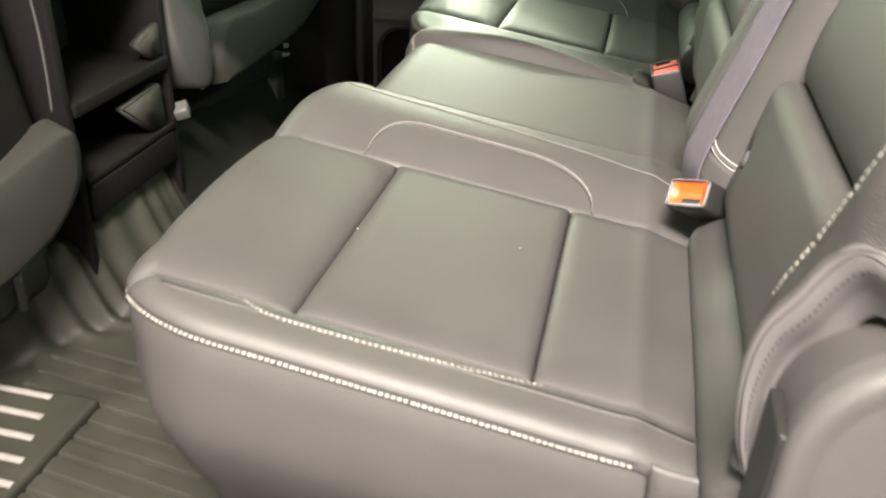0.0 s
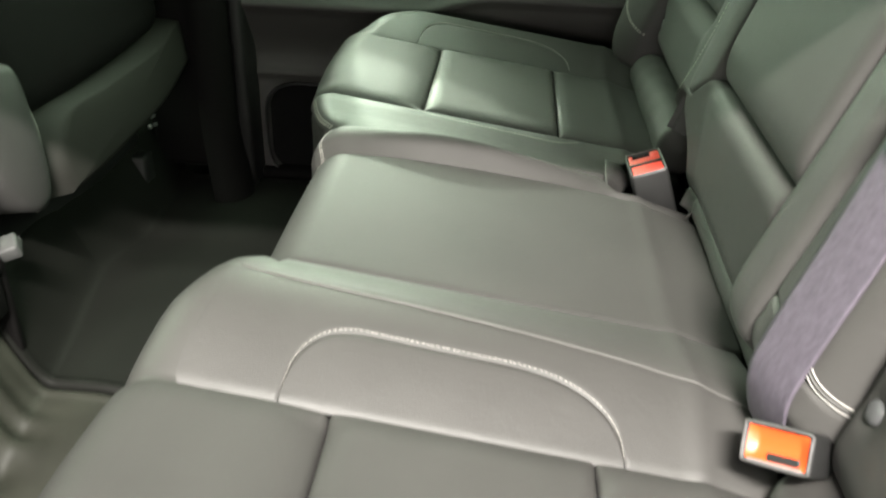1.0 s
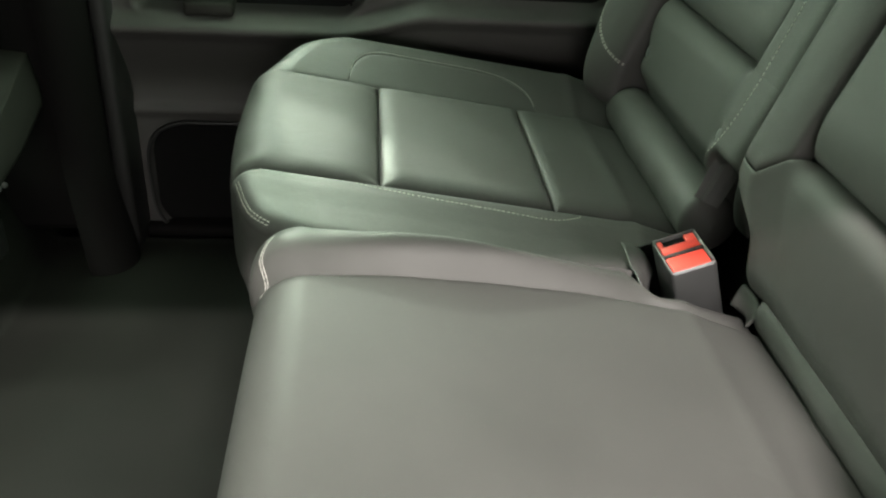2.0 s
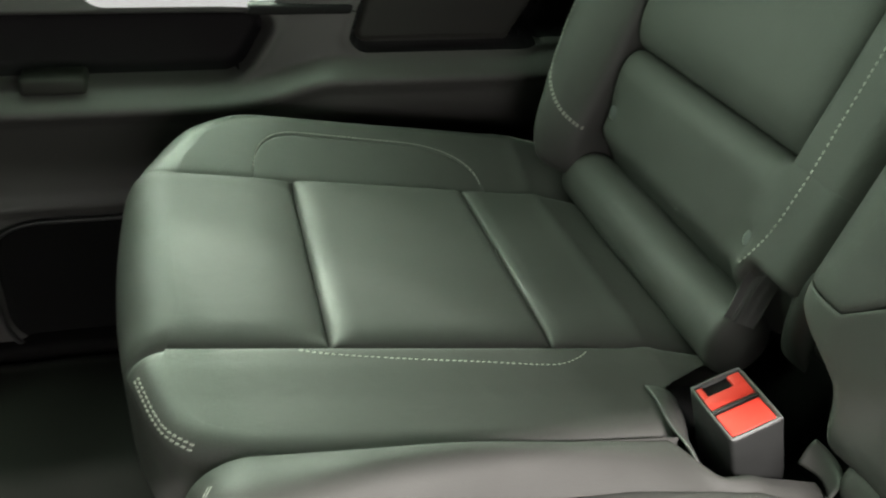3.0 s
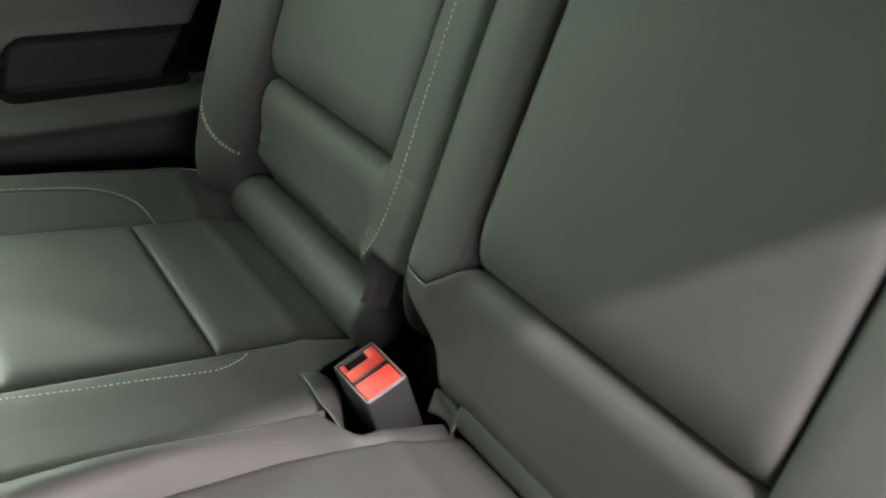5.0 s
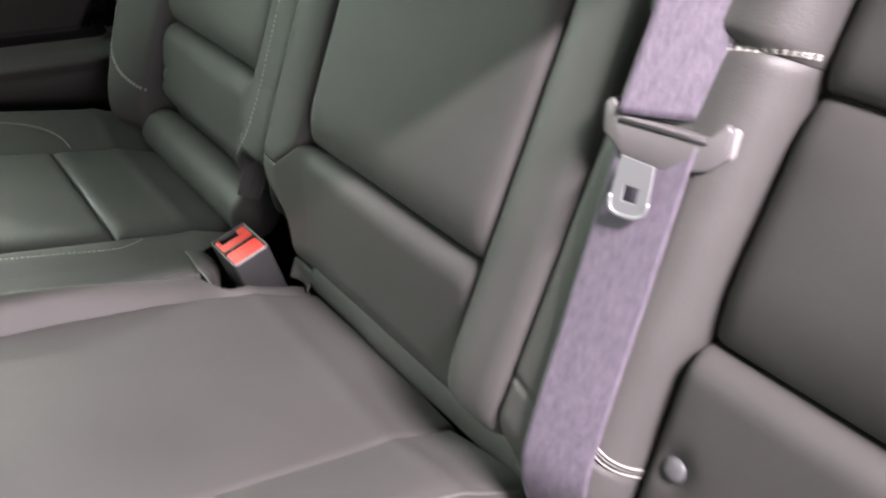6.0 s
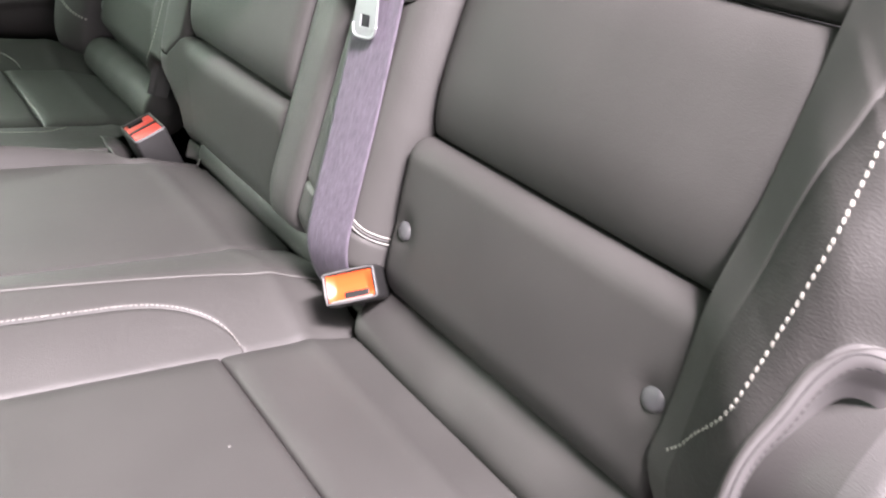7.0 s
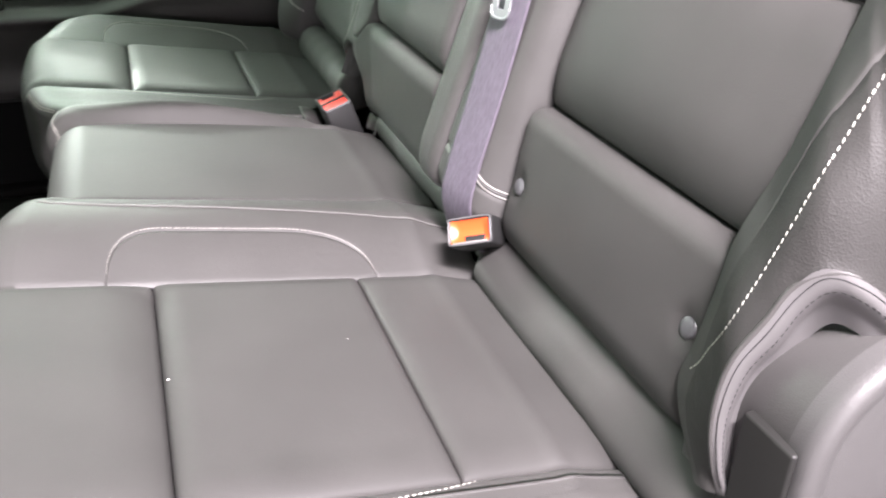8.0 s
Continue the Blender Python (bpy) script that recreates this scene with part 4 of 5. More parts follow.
def far_door():
    top = thing("door_1", "closed far rear door with charcoal panel, pocket and speaker", "car door", kind="structure")

    def pocket(x, z):
        # its rear end leans back
        return rounded(x - 0.55 * max(0.0, z - 0.46), z, -0.755, -0.375, 0.452, 0.556, 0.035)

    def pull(x, z):
        return rounded(x - 0.3 * max(0.0, z - 0.52), z, -0.243, 0.04, 0.5, 0.594, 0.03)

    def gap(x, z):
        # the deep space behind the pull, added for the shadow beside the backrest
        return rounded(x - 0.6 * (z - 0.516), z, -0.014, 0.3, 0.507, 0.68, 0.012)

    def speaker(x, z):
        return rounded(x, z, -0.762, -0.42, 0.006, 0.24, 0.07)

    def depth(x, z):
        y = lerp(1.722, 1.655, step01((z - 0.30) / 0.15)) - 0.022 * step01((x + 0.42) / 0.16) * step01((z - 0.3) / 0.12)
        # a ledge under the pocket, stepping up under the pull
        d = z - lerp(0.452, 0.494, step01((x + 0.42) / 0.17))
        y += 0.022 * step01((d + 0.02) / 0.026) - 0.012 * math.exp(-((d + 0.024) / 0.014) ** 2)
        y -= 0.008 * math.exp(-((z - 0.262) / 0.012) ** 2)
        y -= 0.005 * (math.exp(-(pocket(x, z) / 0.008) ** 2) + math.exp(-(pull(x, z) / 0.008) ** 2))
        y += 0.055 * step01(-pocket(x, z) / 0.022) + 0.02 * step01(-pull(x, z) / 0.005) - 0.011 * step01((-pull(x, z) - 0.009) / 0.006) + 0.06 * step01(-gap(x, z) / 0.02) + 0.016 * step01(-speaker(x, z) / 0.01)
        return y

    xa, xb, za, zb = -0.776, 0.4, 0.0, 1.37
    nx, nz = 262, 304
    grid = [[Vector((lerp(xa, xb, i / nx), depth(lerp(xa, xb, i / nx), lerp(za, zb, j / nz)), lerp(za, zb, j / nz))) for j in range(nz + 1)] for i in range(nx + 1)]

    # let the grid follow the outlines of the openings
    def window(x, z):
        rear_edge = (-0.345 + 0.95 * (min(z, 0.72) - 0.56) - x) * 0.75
        return max(min(-rounded(x, z, -0.575, 2.0, 0.5605, 3.0, 0.03), rear_edge), min(z - 0.67, rear_edge))

    for shape, level in ((pocket, -0.012), (pull, -0.001), (pull, -0.0105), (gap, -0.006), (speaker, -0.006), (window, 0.0)):
        for row in grid:
            for p in row:
                d = shape(p.x, p.z) - level
                if abs(d) < 0.0034:
                    gx = (shape(p.x + 1e-4, p.z) - shape(p.x - 1e-4, p.z)) / 2e-4
                    gz = (shape(p.x, p.z + 1e-4) - shape(p.x, p.z - 1e-4)) / 2e-4
                    k = d / max(gx * gx + gz * gz, 0.2)
                    p.x, p.z = p.x - gx * k, p.z - gz * k
                    p.y = depth(p.x, p.z)

    def kind(x, z):
        if window(x, z) > 0:
            return "open"
        if pocket(x, z) <= -0.012:
            return "map_pocket"
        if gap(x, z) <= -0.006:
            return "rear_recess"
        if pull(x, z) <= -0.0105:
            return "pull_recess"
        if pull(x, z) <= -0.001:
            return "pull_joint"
        return "speaker_grille" if speaker(x, z) <= -0.006 else "door_panel"

    cells = {}
    for i in range(nx):
        for j in range(nz):
            c = (grid[i][j] + grid[i + 1][j + 1] + grid[i + 1][j] + grid[i][j + 1]) / 4
            cells.setdefault(kind(c.x, c.z), []).append((i, j))
    # recesses and joint take darker colours than the panel, for the shade in them
    for name, mat, lab in (("door_panel", DOOR_TRIM, ""), ("map_pocket", RECESS_SHADE, "recessed door pocket with its shade in the colour"), ("pull_recess", TRIM_PALE, "dark recessed door pull"), ("pull_joint", RECESS_SHADE, ""), ("rear_recess", RECESS_SHADE, ""), ("speaker_grille", GRILLE, "black cloth speaker grille")):
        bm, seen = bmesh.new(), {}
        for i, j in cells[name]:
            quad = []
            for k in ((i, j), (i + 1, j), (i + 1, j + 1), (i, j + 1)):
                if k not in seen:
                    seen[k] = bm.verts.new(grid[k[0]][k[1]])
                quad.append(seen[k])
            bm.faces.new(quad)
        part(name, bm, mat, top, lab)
    glass = part("window_pane", boxed(-0.776, 0.12, 1.765, 1.769, 0.53, 1.36), GLASS, top, "clear side window pane", smooth=False)
    glass.visible_shadow = False
    rim = [(-0.46, 1.716, 0.24), (-0.65, 1.716, 0.24), (-0.7, 1.716, 0.238), (-0.74, 1.716, 0.22), (-0.76, 1.716, 0.18), (-0.762, 1.716, 0.12), (-0.758, 1.716, 0.06), (-0.738, 1.716, 0.024), (-0.7, 1.716, 0.008), (-0.65, 1.716, 0.006), (-0.46, 1.716, 0.006)]
    part("speaker_rim", tube(rim, 0.004, 8), PLASTIC_BLACK, top)
    part("pocket_bracket", boxed(-0.66, -0.58, 1.66, 1.71, 0.452, 0.475, bevel=0.005), TRIM_PALE, top, "small grey bracket in the door pocket")
    # dark strip laid on for the shade of the belt line groove
    part("belt_groove_strip", boxed(-0.37, -0.222, 1.652, 1.68, 0.554, 0.567, bevel=0.003), RECESS_SHADE, top, "dark strip in place of the belt line groove")
    return top


def far_pillar():
    top = thing("pillar_far", "charcoal plastic door pillar with dark rubber seal", "door pillar", kind="structure")

    def f(u, v):
        z = lerp(0.0, 1.45, v)
        flare = 0.05 * max(0.0, (0.24 - z) / 0.18) ** 2
        a = lerp(-0.2, 1.2, u) * math.pi / 2
        x = -0.86 + 0.055 * math.sin(a) + flare * 0.4
        return Vector((x if u < 0.999 else -0.806, 1.66 - 0.06 * math.cos(a) - flare * 0.6, z))
    part("pillar_cover", patch(30, 60, f, (0, -1, 0)), TRIM_DARK, top)
    part("pillar_back", boxed(-1.0, -0.86, 1.62, 1.79, 0.06, 1.45, bevel=0.02), TRIM_DARK, top)
    part("seal", boxed(-0.806, -0.777, 1.64, 1.79, 0.0, 1.45, bevel=0.008), PLASTIC_BLACK, top, "black rubber door seal")
    part("sill_cover", boxed(-0.9, 0.2, 1.70, 1.79, 0.0, 0.03, bevel=0.01), TRIM_DARK, top)
    return top


def side_trim():
    """The rounded trim at the rear of the near doorway and the dark block beside it."""
    top = thing("pillar_trim", "rounded charcoal plastic trim beside near backrest", "side trim", kind="structure")
    cx, cz, r = 0.127, 0.487, 0.088
    arch = [(cx + r * math.cos(radians(a)), cz + r * math.sin(radians(a))) for a in range(0, 181, 6)]
    outline = [(cx + r, 0.0)] + arch + [(cx - r, 0.3), (cx - r + 0.02, 0.0)]
    # barrel and rounded rim
    def lathe(stations):
        bm = bmesh.new()
        rows = [[bm.verts.new((x + (cx - x) * k, y, z + (min(cz, z) - z) * k)) for x, z in outline] for y, k in stations]
        for a, b in zip(rows, rows[1:]):
            for i in range(len(outline) - 1):
                bm.faces.new((a[i], a[i + 1], b[i + 1], b[i]))
        bmesh.ops.recalc_face_normals(bm, faces=bm.faces[:])
        return bm

    part("trim_shell", lathe(((0.05, 0.03), (-0.03, 0.012), (-0.048, 0.003))), TRIM_ROUND, top)
    # rim and face in a paler grey than the shell
    part("trim_ring", lathe(((-0.048, 0.003), (-0.052, 0.0), (-0.06, -0.015), (-0.0665, -0.015), (-0.071, 0.02), (-0.0725, 0.07), (-0.0705, 0.16), (-0.0695, 0.22))), TRIM_RING, top, "pale grey rounded rim")
    inner = [(x + (cx - x) * 0.215, z + (min(cz, z) - z) * 0.215) for x, z in outline]
    bm = bmesh.new()
    bm.faces.new([bm.verts.new((x, -0.0695, z)) for x, z in inner])
    bm.normal_update()
    if bm.faces[:][0].normal.y > 0:
        bmesh.ops.reverse_faces(bm, faces=bm.faces[:])
    part("trim_face", bm, TRIM_RING, top, smooth=False)
    part("block", boxed(0.034, 0.09, -0.0605, -0.0105, 0.2, 0.499, bevel=0.003, seg=3), BLOCK, top, "black plastic block with bevelled top")
    part("rear_cover", boxed(0.06, 0.42, -0.1, 0.03, 0.0, 0.42, bevel=0.02), TRIM_DARK, top)
    return top


# ---------- front of the cabin ----------
def seat_shell(y0, y1, z0, z1, x, bow, depth=0.1, r=0.035):
    """A padded slab: the back of a front seat, bowed towards the rear."""
    def f(u, v):
        a, b = u * 2 - 1, v * 2 - 1
        ex = 1 - max(abs(a) - 0.72, 0.0) ** 2 / 0.0784
        ez = 1 - max(abs(b) - 0.82, 0.0) ** 2 / 0.0324
        h = bow * (1 - a * a) * (1 - b * b * 0.4)
        return Vector((x + h - depth * (1 - math.sqrt(max(ex, 0.0)) * math.sqrt(max(ez, 0.0))) - 0.16 * (lerp(z0, z1, v) - z0), lerp(y0, y1, u), lerp(z0, z1, v)))
    return patch(56, 56, f, (1, 0, 0))


def flap(points, x, thick, bulge=0.01, n=10):
    """A padded flap with an outline in (y, z)."""
    c = Vector((0, sum(p[0] for p in points) / len(points), sum(p[1] for p in points) / len(points)))
    ring = curve_points([(0, *p) for p in points] + [(0, *points[0])], 0.012)
    bm = bmesh.new()
    rows = []
    for k in range(n + 1):
        t = k / n
        rows.append([bm.verts.new((x + bulge * math.sqrt(max(0.0, 1 - t * t)) - thick * (1 if k == n else 0) - 0.16 * (lerp(c.z, p.z, t) - 0.3), lerp(c.y, p.y, t), lerp(c.z, p.z, t))) for p in ring])
    for a, b in zip(rows, rows[1:]):
        for i in range(len(ring) - 1):
            if a is rows[0]:
                continue
            bm.faces.new((a[i], a[i + 1], b[i + 1], b[i]))
    bm.faces.new([v for v in rows[1]])
    bm.normal_update()
    bmesh.ops.recalc_face_normals(bm, faces=bm.faces[:])
    return bm


def front_seats():
    a = thing("front_seat", "dark front seat back with grey lower map pocket", "front seat", "front seats")
    part("back_shell", seat_shell(-0.06, 0.57, 0.22, 1.15, -0.9, 0.05), TRIM_DARK, a)
    out = [(0.1, 0.27), (0.1, 0.345), (0.3, 0.35), (0.5, 0.372), (0.545, 0.368), (0.552, 0.335), (0.525, 0.285), (0.46, 0.245), (0.38, 0.225), (0.25, 0.22)]
    part("lower_pocket", flap(out, -0.86, 0.04, 0.012), TRIM_PALE, a, "grey textured lower pocket")
    part("shell_seam", tube([(-0.868, 0.5, 0.4), (-0.874, 0.512, 0.46), (-0.884, 0.524, 0.53), (-0.9, 0.532, 0.62)], 0.0016), TRIM, a)
    part("seat_base", boxed(-1.5, -0.93, -0.02, 0.52, 0.09, 0.3, bevel=0.03), PLASTIC_BLACK, a)
    part("seat_bracket", boxed(-0.935, -0.922, 0.42, 0.432, 0.1, 0.24, bevel=0.003), TRIM, a)
    b = thing("front_seat", "dark front passenger seat back with grey lower shell", "front seat", "front seats")
    part("back_shell", seat_shell(0.97, 1.66, 0.36, 1.15, -0.93, 0.03), TRIM_DARK, b)
    band = [(1.03, 0.262), (1.025, 0.32), (1.09, 0.385), (1.25, 0.382), (1.5, 0.378), (1.66, 0.40), (1.68, 0.33), (1.6, 0.30), (1.45, 0.272), (1.2, 0.262)]
    part("lower_shell", flap(band, -0.895, 0.05, 0.012), TRIM_PALE, b, "grey plastic lower shell")
    tab = [(0.905, 0.5), (0.90, 0.38), (0.93, 0.305), (0.965, 0.276), (1.005, 0.285), (1.028, 0.34), (1.035, 0.42), (1.02, 0.5)]
    part("side_bolster", flap(tab, -0.895, 0.06, 0.02), TRIM, b)
    part("bolster_piping", tube([(-0.892, 0.968, 0.284), (-0.89, 1.0, 0.29), (-0.896, 1.02, 0.34), (-0.905, 1.027, 0.41), (-0.92, 1.005, 0.48), (-0.93, 0.97, 0.5)], 0.0028), PIPING, b, "grey piping")
    part("seat_base", boxed(-1.5, -1.0, 1.03, 1.58, 0.12, 0.26, bevel=0.03), PLASTIC_BLACK, b)
    for y in (1.08, 1.5):
        part("seat_rail", boxed(-1.5, -0.97, y, y + 0.05, 0.0, 0.13, bevel=0.008), PLASTIC_BLACK, b)
    rail = bmesh.new()
    for y, z, r in ((1.535, 0.225, 0.008), (1.56, 0.205, 0.007), (1.545, 0.185, 0.006), (1.57, 0.18, 0.005)):
        bmesh.ops.create_icosphere(rail, subdivisions=2, radius=r, matrix=Matrix.Translation((-0.965, y, z)))
    part("rail_bolts", rail, STEEL, b, "small bright bolt heads")
    return a, b


def console():
    top = thing("center_console", "dark rear of center console with open shelves", "center console")
    part("near_wall", boxed(-1.25, -0.905, 0.575, 0.592, 0.03, 0.55, bevel=0.004), TRIM_DARK, top)
    part("far_wall", boxed(-1.25, -0.905, 0.872, 0.888, 0.03, 0.55, bevel=0.004), TRIM_DARK, top)
    part("back_wall", boxed(-1.25, -1.1, 0.592, 0.872, 0.03, 0.55), PLASTIC_BLACK, top)
    part("upper_shelf", boxed(-1.1, -0.9, 0.592, 0.872, 0.352, 0.376, bevel=0.004), TRIM_DARK, top)
    part("lower_shelf", boxed(-1.1, -0.9, 0.592, 0.872, 0.236, 0.25, bevel=0.004), TRIM_DARK, top)
    part("drawer_front", boxed(-0.93, -0.9, 0.6, 0.865, 0.175, 0.236, bevel=0.006), TRIM_DARK, top)
    part("cap", boxed(-1.25, -0.9, 0.575, 0.888, 0.55, 0.6, bevel=0.015), TRIM_DARK, top)
    for pts in ([(0.715, 0.325), (0.842, 0.333), (0.848, 0.252), (0.80, 0.255)], [(0.79, 0.415), (0.86, 0.44), (0.862, 0.38), (0.83, 0.379)]):
        bm = bmesh.new()
        front = [bm.verts.new((-0.903, y, z)) for y, z in pts]
        rear = [bm.verts.new((-0.925, y, z)) for y, z in pts]
        bm.faces.new(front)
        bm.faces.new(rear[::-1])
        for i in range(4):
            bm.faces.new((front[i], rear[i], rear[(i + 1) % 4], front[(i + 1) % 4]))
        bmesh.ops.recalc_face_normals(bm, faces=bm.faces[:])
        bmesh.ops.bevel(bm, geom=bm.edges[:], offset=0.003, segments=2, affect="EDGES")
        part("side_plate", bm, TRIM_PALE, top, "pale grey plate")
    return top


def cable_clip():
    top = thing("cable_clip", "small pale grey plastic clip beside the console", "clip")
    m = pose(-0.9, 0.897, 0.262, 20, -15, 25)
    part("clip_body", boxed(-0.014, 0.014, -0.016, 0.016, -0.012, 0.012, bevel=0.004, m=m), CLIP_GREY, top)
    part("clip_prong", boxed(-0.01, 0.012, 0.012, 0.026, -0.02, -0.008, bevel=0.003, m=m), CLIP_GREY, top)
    part("clip_stalk", boxed(-0.95, -0.905, 0.886, 0.895, 0.25, 0.265, bevel=0.002), PLASTIC_BLACK, top)
    return top


def floor_mat(ya, yb, lab, mat):
    """A ribbed rubber mat with a raised rim, climbing at its front."""
    top = thing("floor_mat", lab, "floor mat", "rubber floor mats")

    def z_at(x, y):
        # the front of the mat stands up in folds towards the front seats
        foot = float(np.interp(y, (0.3, 0.4, 0.48, 0.54, 0.7, 0.9, 1.2), (-0.99, -0.935, -0.905, -0.86, -0.85, -0.87, -0.93)))
        z = 0.012 + 0.135 * step01((foot - x) / 0.09)
        hump = step01((y - 0.6) / 0.18) * (1 - step01((y - 1.2) / 0.2))
        z += 0.03 * hump * step01((-0.62 - x) / 0.2)
        edge = min(y - ya, yb - y)
        z += 0.004 * math.exp(-((edge - 0.012) / 0.008) ** 2)
        z -= 0.012 * puff(edge, 0.006)
        fold = math.sin(y * 105 + 6 * x + 1.5 * math.sin(y * 23)) * math.exp(-((x - foot + 0.045) / 0.05) ** 2) * (1 - step01((y - 0.74) / 0.1)) * step01((y - 0.36) / 0.06)
        z += 0.016 * fold
        if -0.9 < x < -0.56 and edge > 0.04 and y < 0.47:
            k = ((y + 0.12 * x) / 0.034) % 1.0
            z -= 0.007 * math.exp(-((k - 0.5) / 0.07) ** 2)
        z += 0.0025 * noise.noise(Vector((x * 9, y * 9, 0.3)))
        return z
    nx, ny = 130, int((yb - ya) / 0.00115)
    part("mat_sheet", patch(nx, ny, lambda u, v: Vector((lerp(-1.12, -0.4, u), lerp(ya, yb, v), z_at(lerp(-1.12, -0.4, u), lerp(ya, yb, v)))), (0, 0, 1)), mat, top)
    return top


def scuff_plate():
    top = thing("scuff_plate", "dark rubber heel pad with raised bars painted pale as lit", "heel pad")
    part("pad", boxed(-1.1, -0.765, 0.0, 0.35, 0.0, 0.026, bevel=0.008), RUBBER, top)
    for i in range(8):
        y = 0.331 - i * 0.041
        x1 = -0.831 + 0.015 * i
        # rubber ridges painted pale for the glossy light on them
        part("bar", boxed(-1.07, x1, y - 0.005, y + 0.005, 0.024, 0.029, bevel=0.0015), BAR_GREY, top)
    return top


def bench_base():
    top = thing("seat_plinth", "black steel and plastic base under the rear bench", "seat base")
    part("base_box", boxed(-0.33, 0.4, 0.12, 1.55, 0.0, 0.26, bevel=0.02), PLASTIC_BLACK, top)
    part("pocket_floor", boxed(-0.1, 0.1, 0.96, 1.1, 0.26, 0.28), PLASTIC_BLACK, top)
    part("back_frame", prism([(0.1, 0.26), (0.38, 0.26), (0.41, 1.0), (0.3, 1.0)], 0.06, 1.56), PLASTIC_BLACK, top)
    return top


def hinge_cover():
    """The dark recliner cover in the gap between far and middle backrest."""
    top = thing("hinge_cover", "black recliner cover between the backrests", "hinge cover")

    def f(u, v):
        a, b = u * math.pi, (v - 0.5) * math.pi
        return Vector((0.058 - 0.018 * math.sin(a) * math.cos(b), 1.036 + 0.017 * math.cos(a), 0.465 + 0.05 * math.sin(b)))
    part("cover", patch(20, 24, f, (-1, 0, 0)), BLOCK, top)
    def cloth(u, v):
        y, z = lerp(1.106, 1.084, u) + 0.003 * math.sin(5 * v), lerp(0.49, 0.43, v)
        ripple = 0.0025 * math.sin(u * 17 + 2.2 * v) + 0.0012 * math.sin(u * 41 + 5 * v)
        return back_point(0.034, y, z, -0.006 - 0.03 * u * u + ripple * min(1.0, 3 * v + 0.3) - 0.02 * puff(v, 0.2) - 0.03 * puff(u, 0.45))
    part("gathered_cloth", patch(48, 30, cloth, NB), TRIM, top, "soft gathered leather boot")
    return top


def pocket_flap():
    """Loose leather tabs at the corners of the buckle pocket."""
    top = thing("corner_flap", "loose leather tab at the corner of the buckle pocket", "leather tab")
    def f(u, v):
        x = lerp(0.0, 0.05, v)
        return Vector((0.028 + 0.016 * u + 0.008 * math.sin(v * 3), lerp(0.965, 0.925, v), 0.366 + 0.026 * math.sin(u * math.pi * 0.8) * (1 - 0.6 * v)))
    bm = patch(14, 14, f, (0, 0, 1))
    bmesh.ops.solidify(bm, geom=bm.faces[:], thickness=0.002)
    part("tab", bm, LEATHER, top)
    def g(u, v):
        base = Vector((-0.066, 1.068, 0.381)).lerp(Vector((-0.074, 0.966, 0.391)), v)
        reach = 0.036 * (1 - v) + 0.006
        return base + Vector((reach * u, -0.01 * u, -0.004 * u - 0.03 * u ** 3 + 0.002 * math.sin(9 * v)))
    bm = patch(14, 18, g, (0, 0, 1))
    bmesh.ops.solidify(bm, geom=bm.faces[:], thickness=0.002)
    part("lip", bm, LEATHER, top)
    return top


def skirt_patch():
    top = thing("corner_patch", "stitched leather corner patch on the cushion side", "leather patch")
    def f(u, v):
        x = lerp(-0.022, 0.06, u)
        z = lerp(0.372 - 0.1 * (x + 0.022), 0.27, v)
        lift = 0.006 * math.sin(min(u * 6, 1) * math.pi / 2) * math.sin(min(v * 5, 1) * math.pi / 2)
        return Vector((x, 0.036 - lift - 0.012 * v, z))
    bm = patch(24, 24, f, (0, -1, 0))
    bmesh.ops.solidify(bm, geom=bm.faces[:], thickness=0.003)
    part("patch", bm, LEATHER, top)
    return top


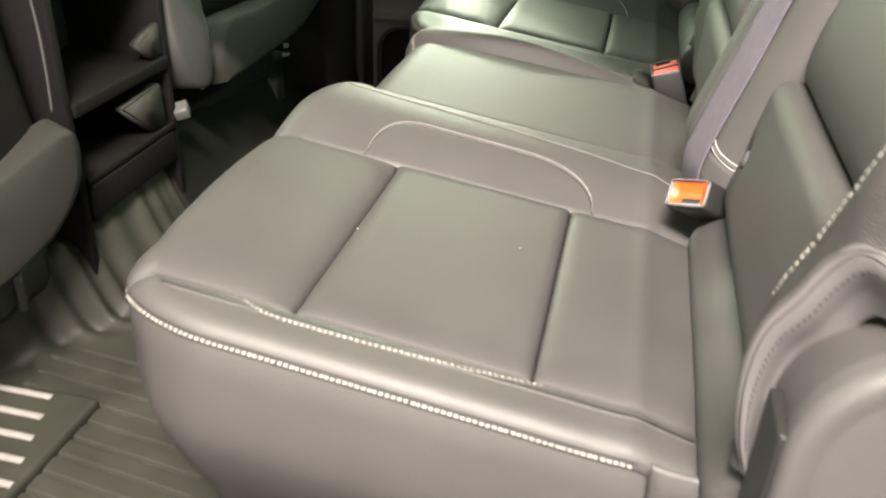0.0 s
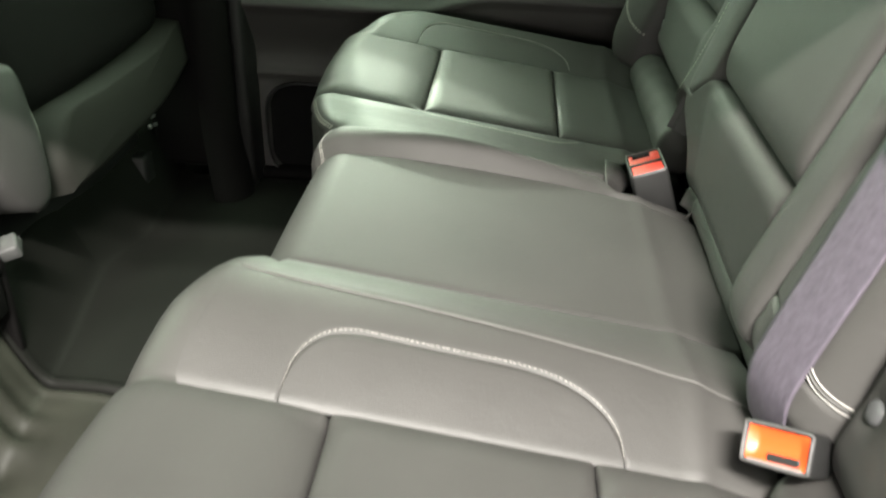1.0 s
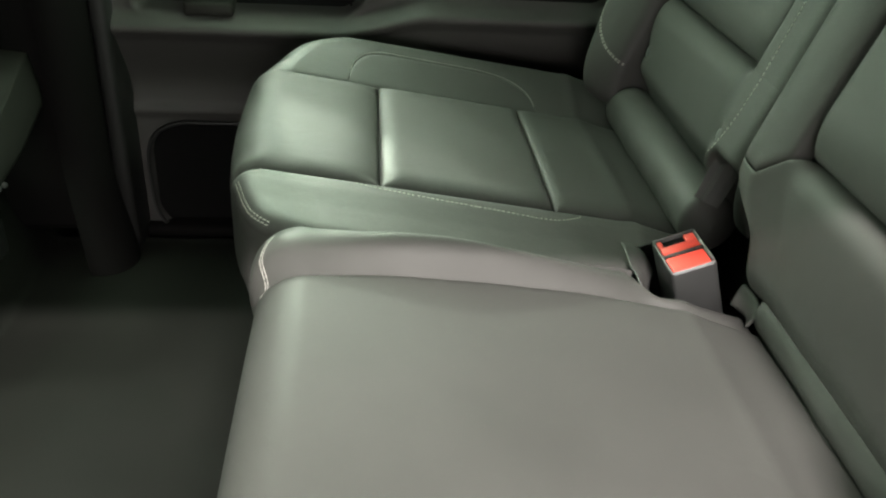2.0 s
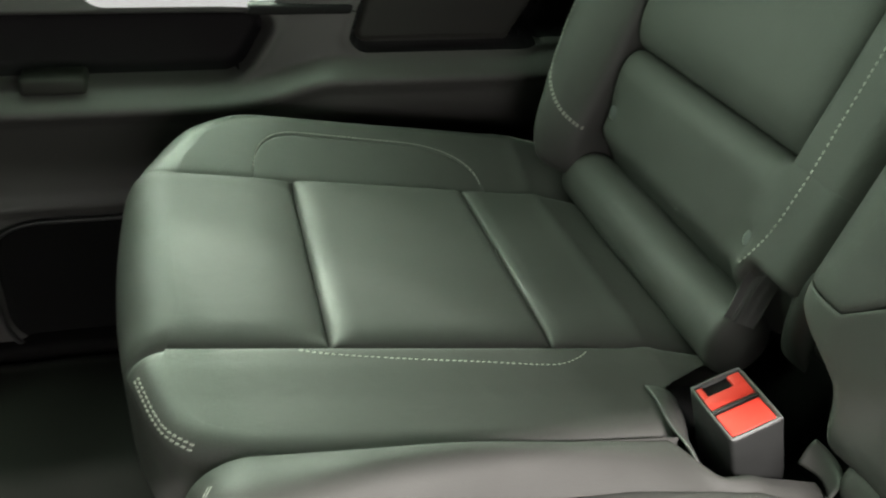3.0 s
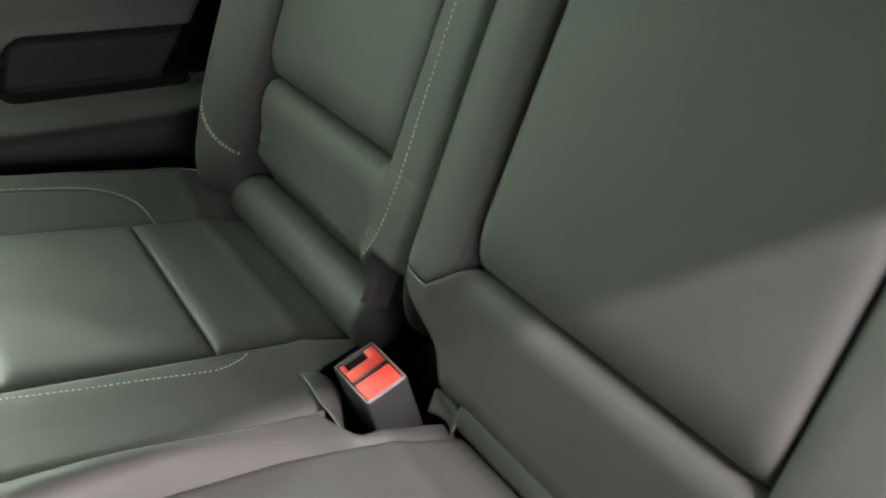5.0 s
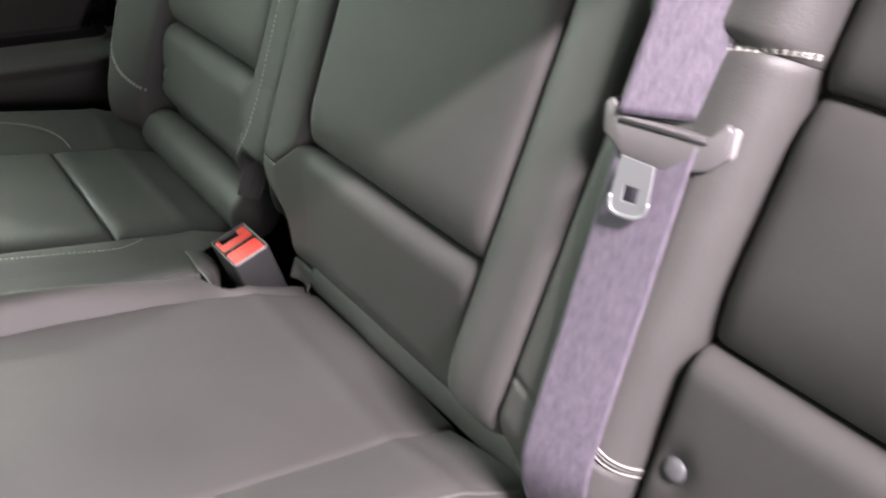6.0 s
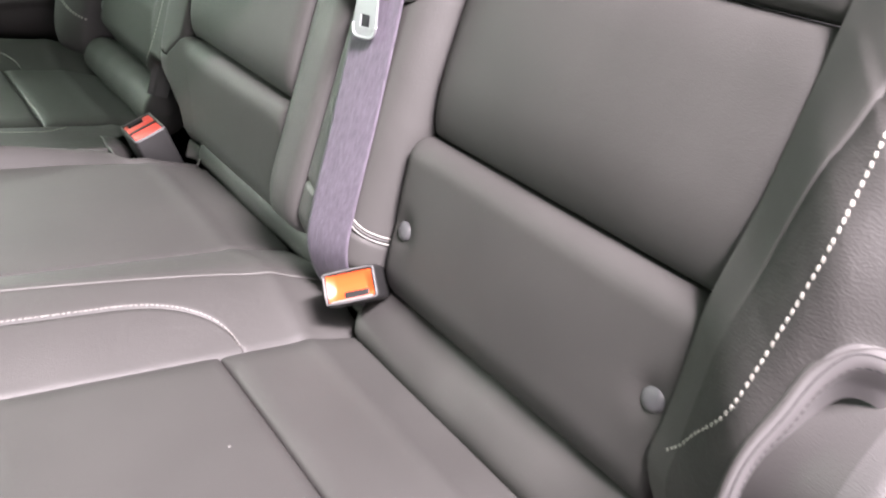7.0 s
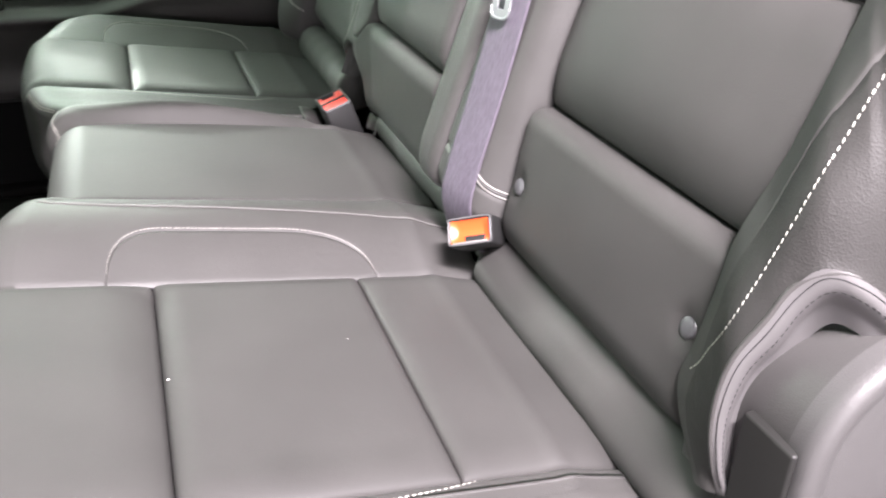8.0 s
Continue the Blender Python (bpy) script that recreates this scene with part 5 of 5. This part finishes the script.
def crumbs():
    spots = ((-0.337, 0.269, 0.4135, 0.0009), (-0.1, 0.235, 0.387, 0.0007), (-0.168, 0.306, 0.3965, 0.0008), (-0.225, 0.145, 0.402, 0.0006))
    for x, y, z, r in spots:
        bm = bmesh.new()
        bmesh.ops.create_icosphere(bm, subdivisions=2, radius=r, matrix=Matrix.Translation((x, y, z)) @ Matrix.Diagonal((1.5, 1, 0.7, 1)))
        for v in bm.verts:
            v.co += Vector((1, 1, 1)) * 0.3 * r * noise.noise(v.co * 900)
        tagged(part("crumb", bm, CRUMB), "tiny pale crumb lying on the leather cushion", "crumb", "crumbs on the bench")


# ---------- build ----------
cabin()
near_seat, _ = cushion(0.0, False, "charcoal leather seat cushion with three panels and pale stitching")
far_seat, _ = cushion(1.016, True, "charcoal leather seat cushion with rounded corner beside far door")
middle_seat = middle_cushion()
rear_flap(near_seat, -0.005, 0.448, "smooth leather flap along the rear edge")
roll_cushion(far_seat, 1.085, 1.48, 0.046, 0.391, 0.039, "smooth leather roll along the rear edge")
roll_cushion(middle_seat, 0.428, 0.935, 0.058, 0.383, 0.027, "thin leather roll along the rear edge")
near_backrest()
belt_column()
middle_backrest()
far_backrest()
seat_belt()
# near buckle lies tipped on the leather, the far one stands in its pocket
def basis(c, x, z):
    x, z = Vector(x).normalized(), Vector(z)
    y = z.cross(x).normalized()
    z = x.cross(y).normalized()
    return Matrix(((x.x, y.x, z.x, c[0]), (x.y, y.y, z.y, c[1]), (x.z, y.z, z.z, c[2]), (0, 0, 0, 1)))


buckle("belt_buckle", basis((0.002, 0.417, 0.436), (0.72, -0.62, 0.33), (-0.7, -0.5, 0.5)), "black buckle with orange-red button lying on the cushion", (0.056, 0.034, 0.05), ORANGE_BUTTON, -1)
buckle("belt_buckle", basis((-0.019, 1.004, 0.408), (0.94, 0.03, 0.34), (-0.34, -0.05, 0.94)), "black buckle with red button standing between the cushions", (0.05, 0.066, 0.12), RED_BUTTON, 1)
hinge_cover()
pocket_flap()
skirt_patch()
bench_base()
far_door()
far_pillar()
side_trim()
front_seats()
console()
cable_clip()
floor_mat(0.06, 0.862, "dark ribbed rubber floor mat before the near seats", RUBBER)
floor_mat(0.867, 1.69, "dark ribbed rubber floor mat before the far seat", MAT_SHADED)
scuff_plate()
crumbs()
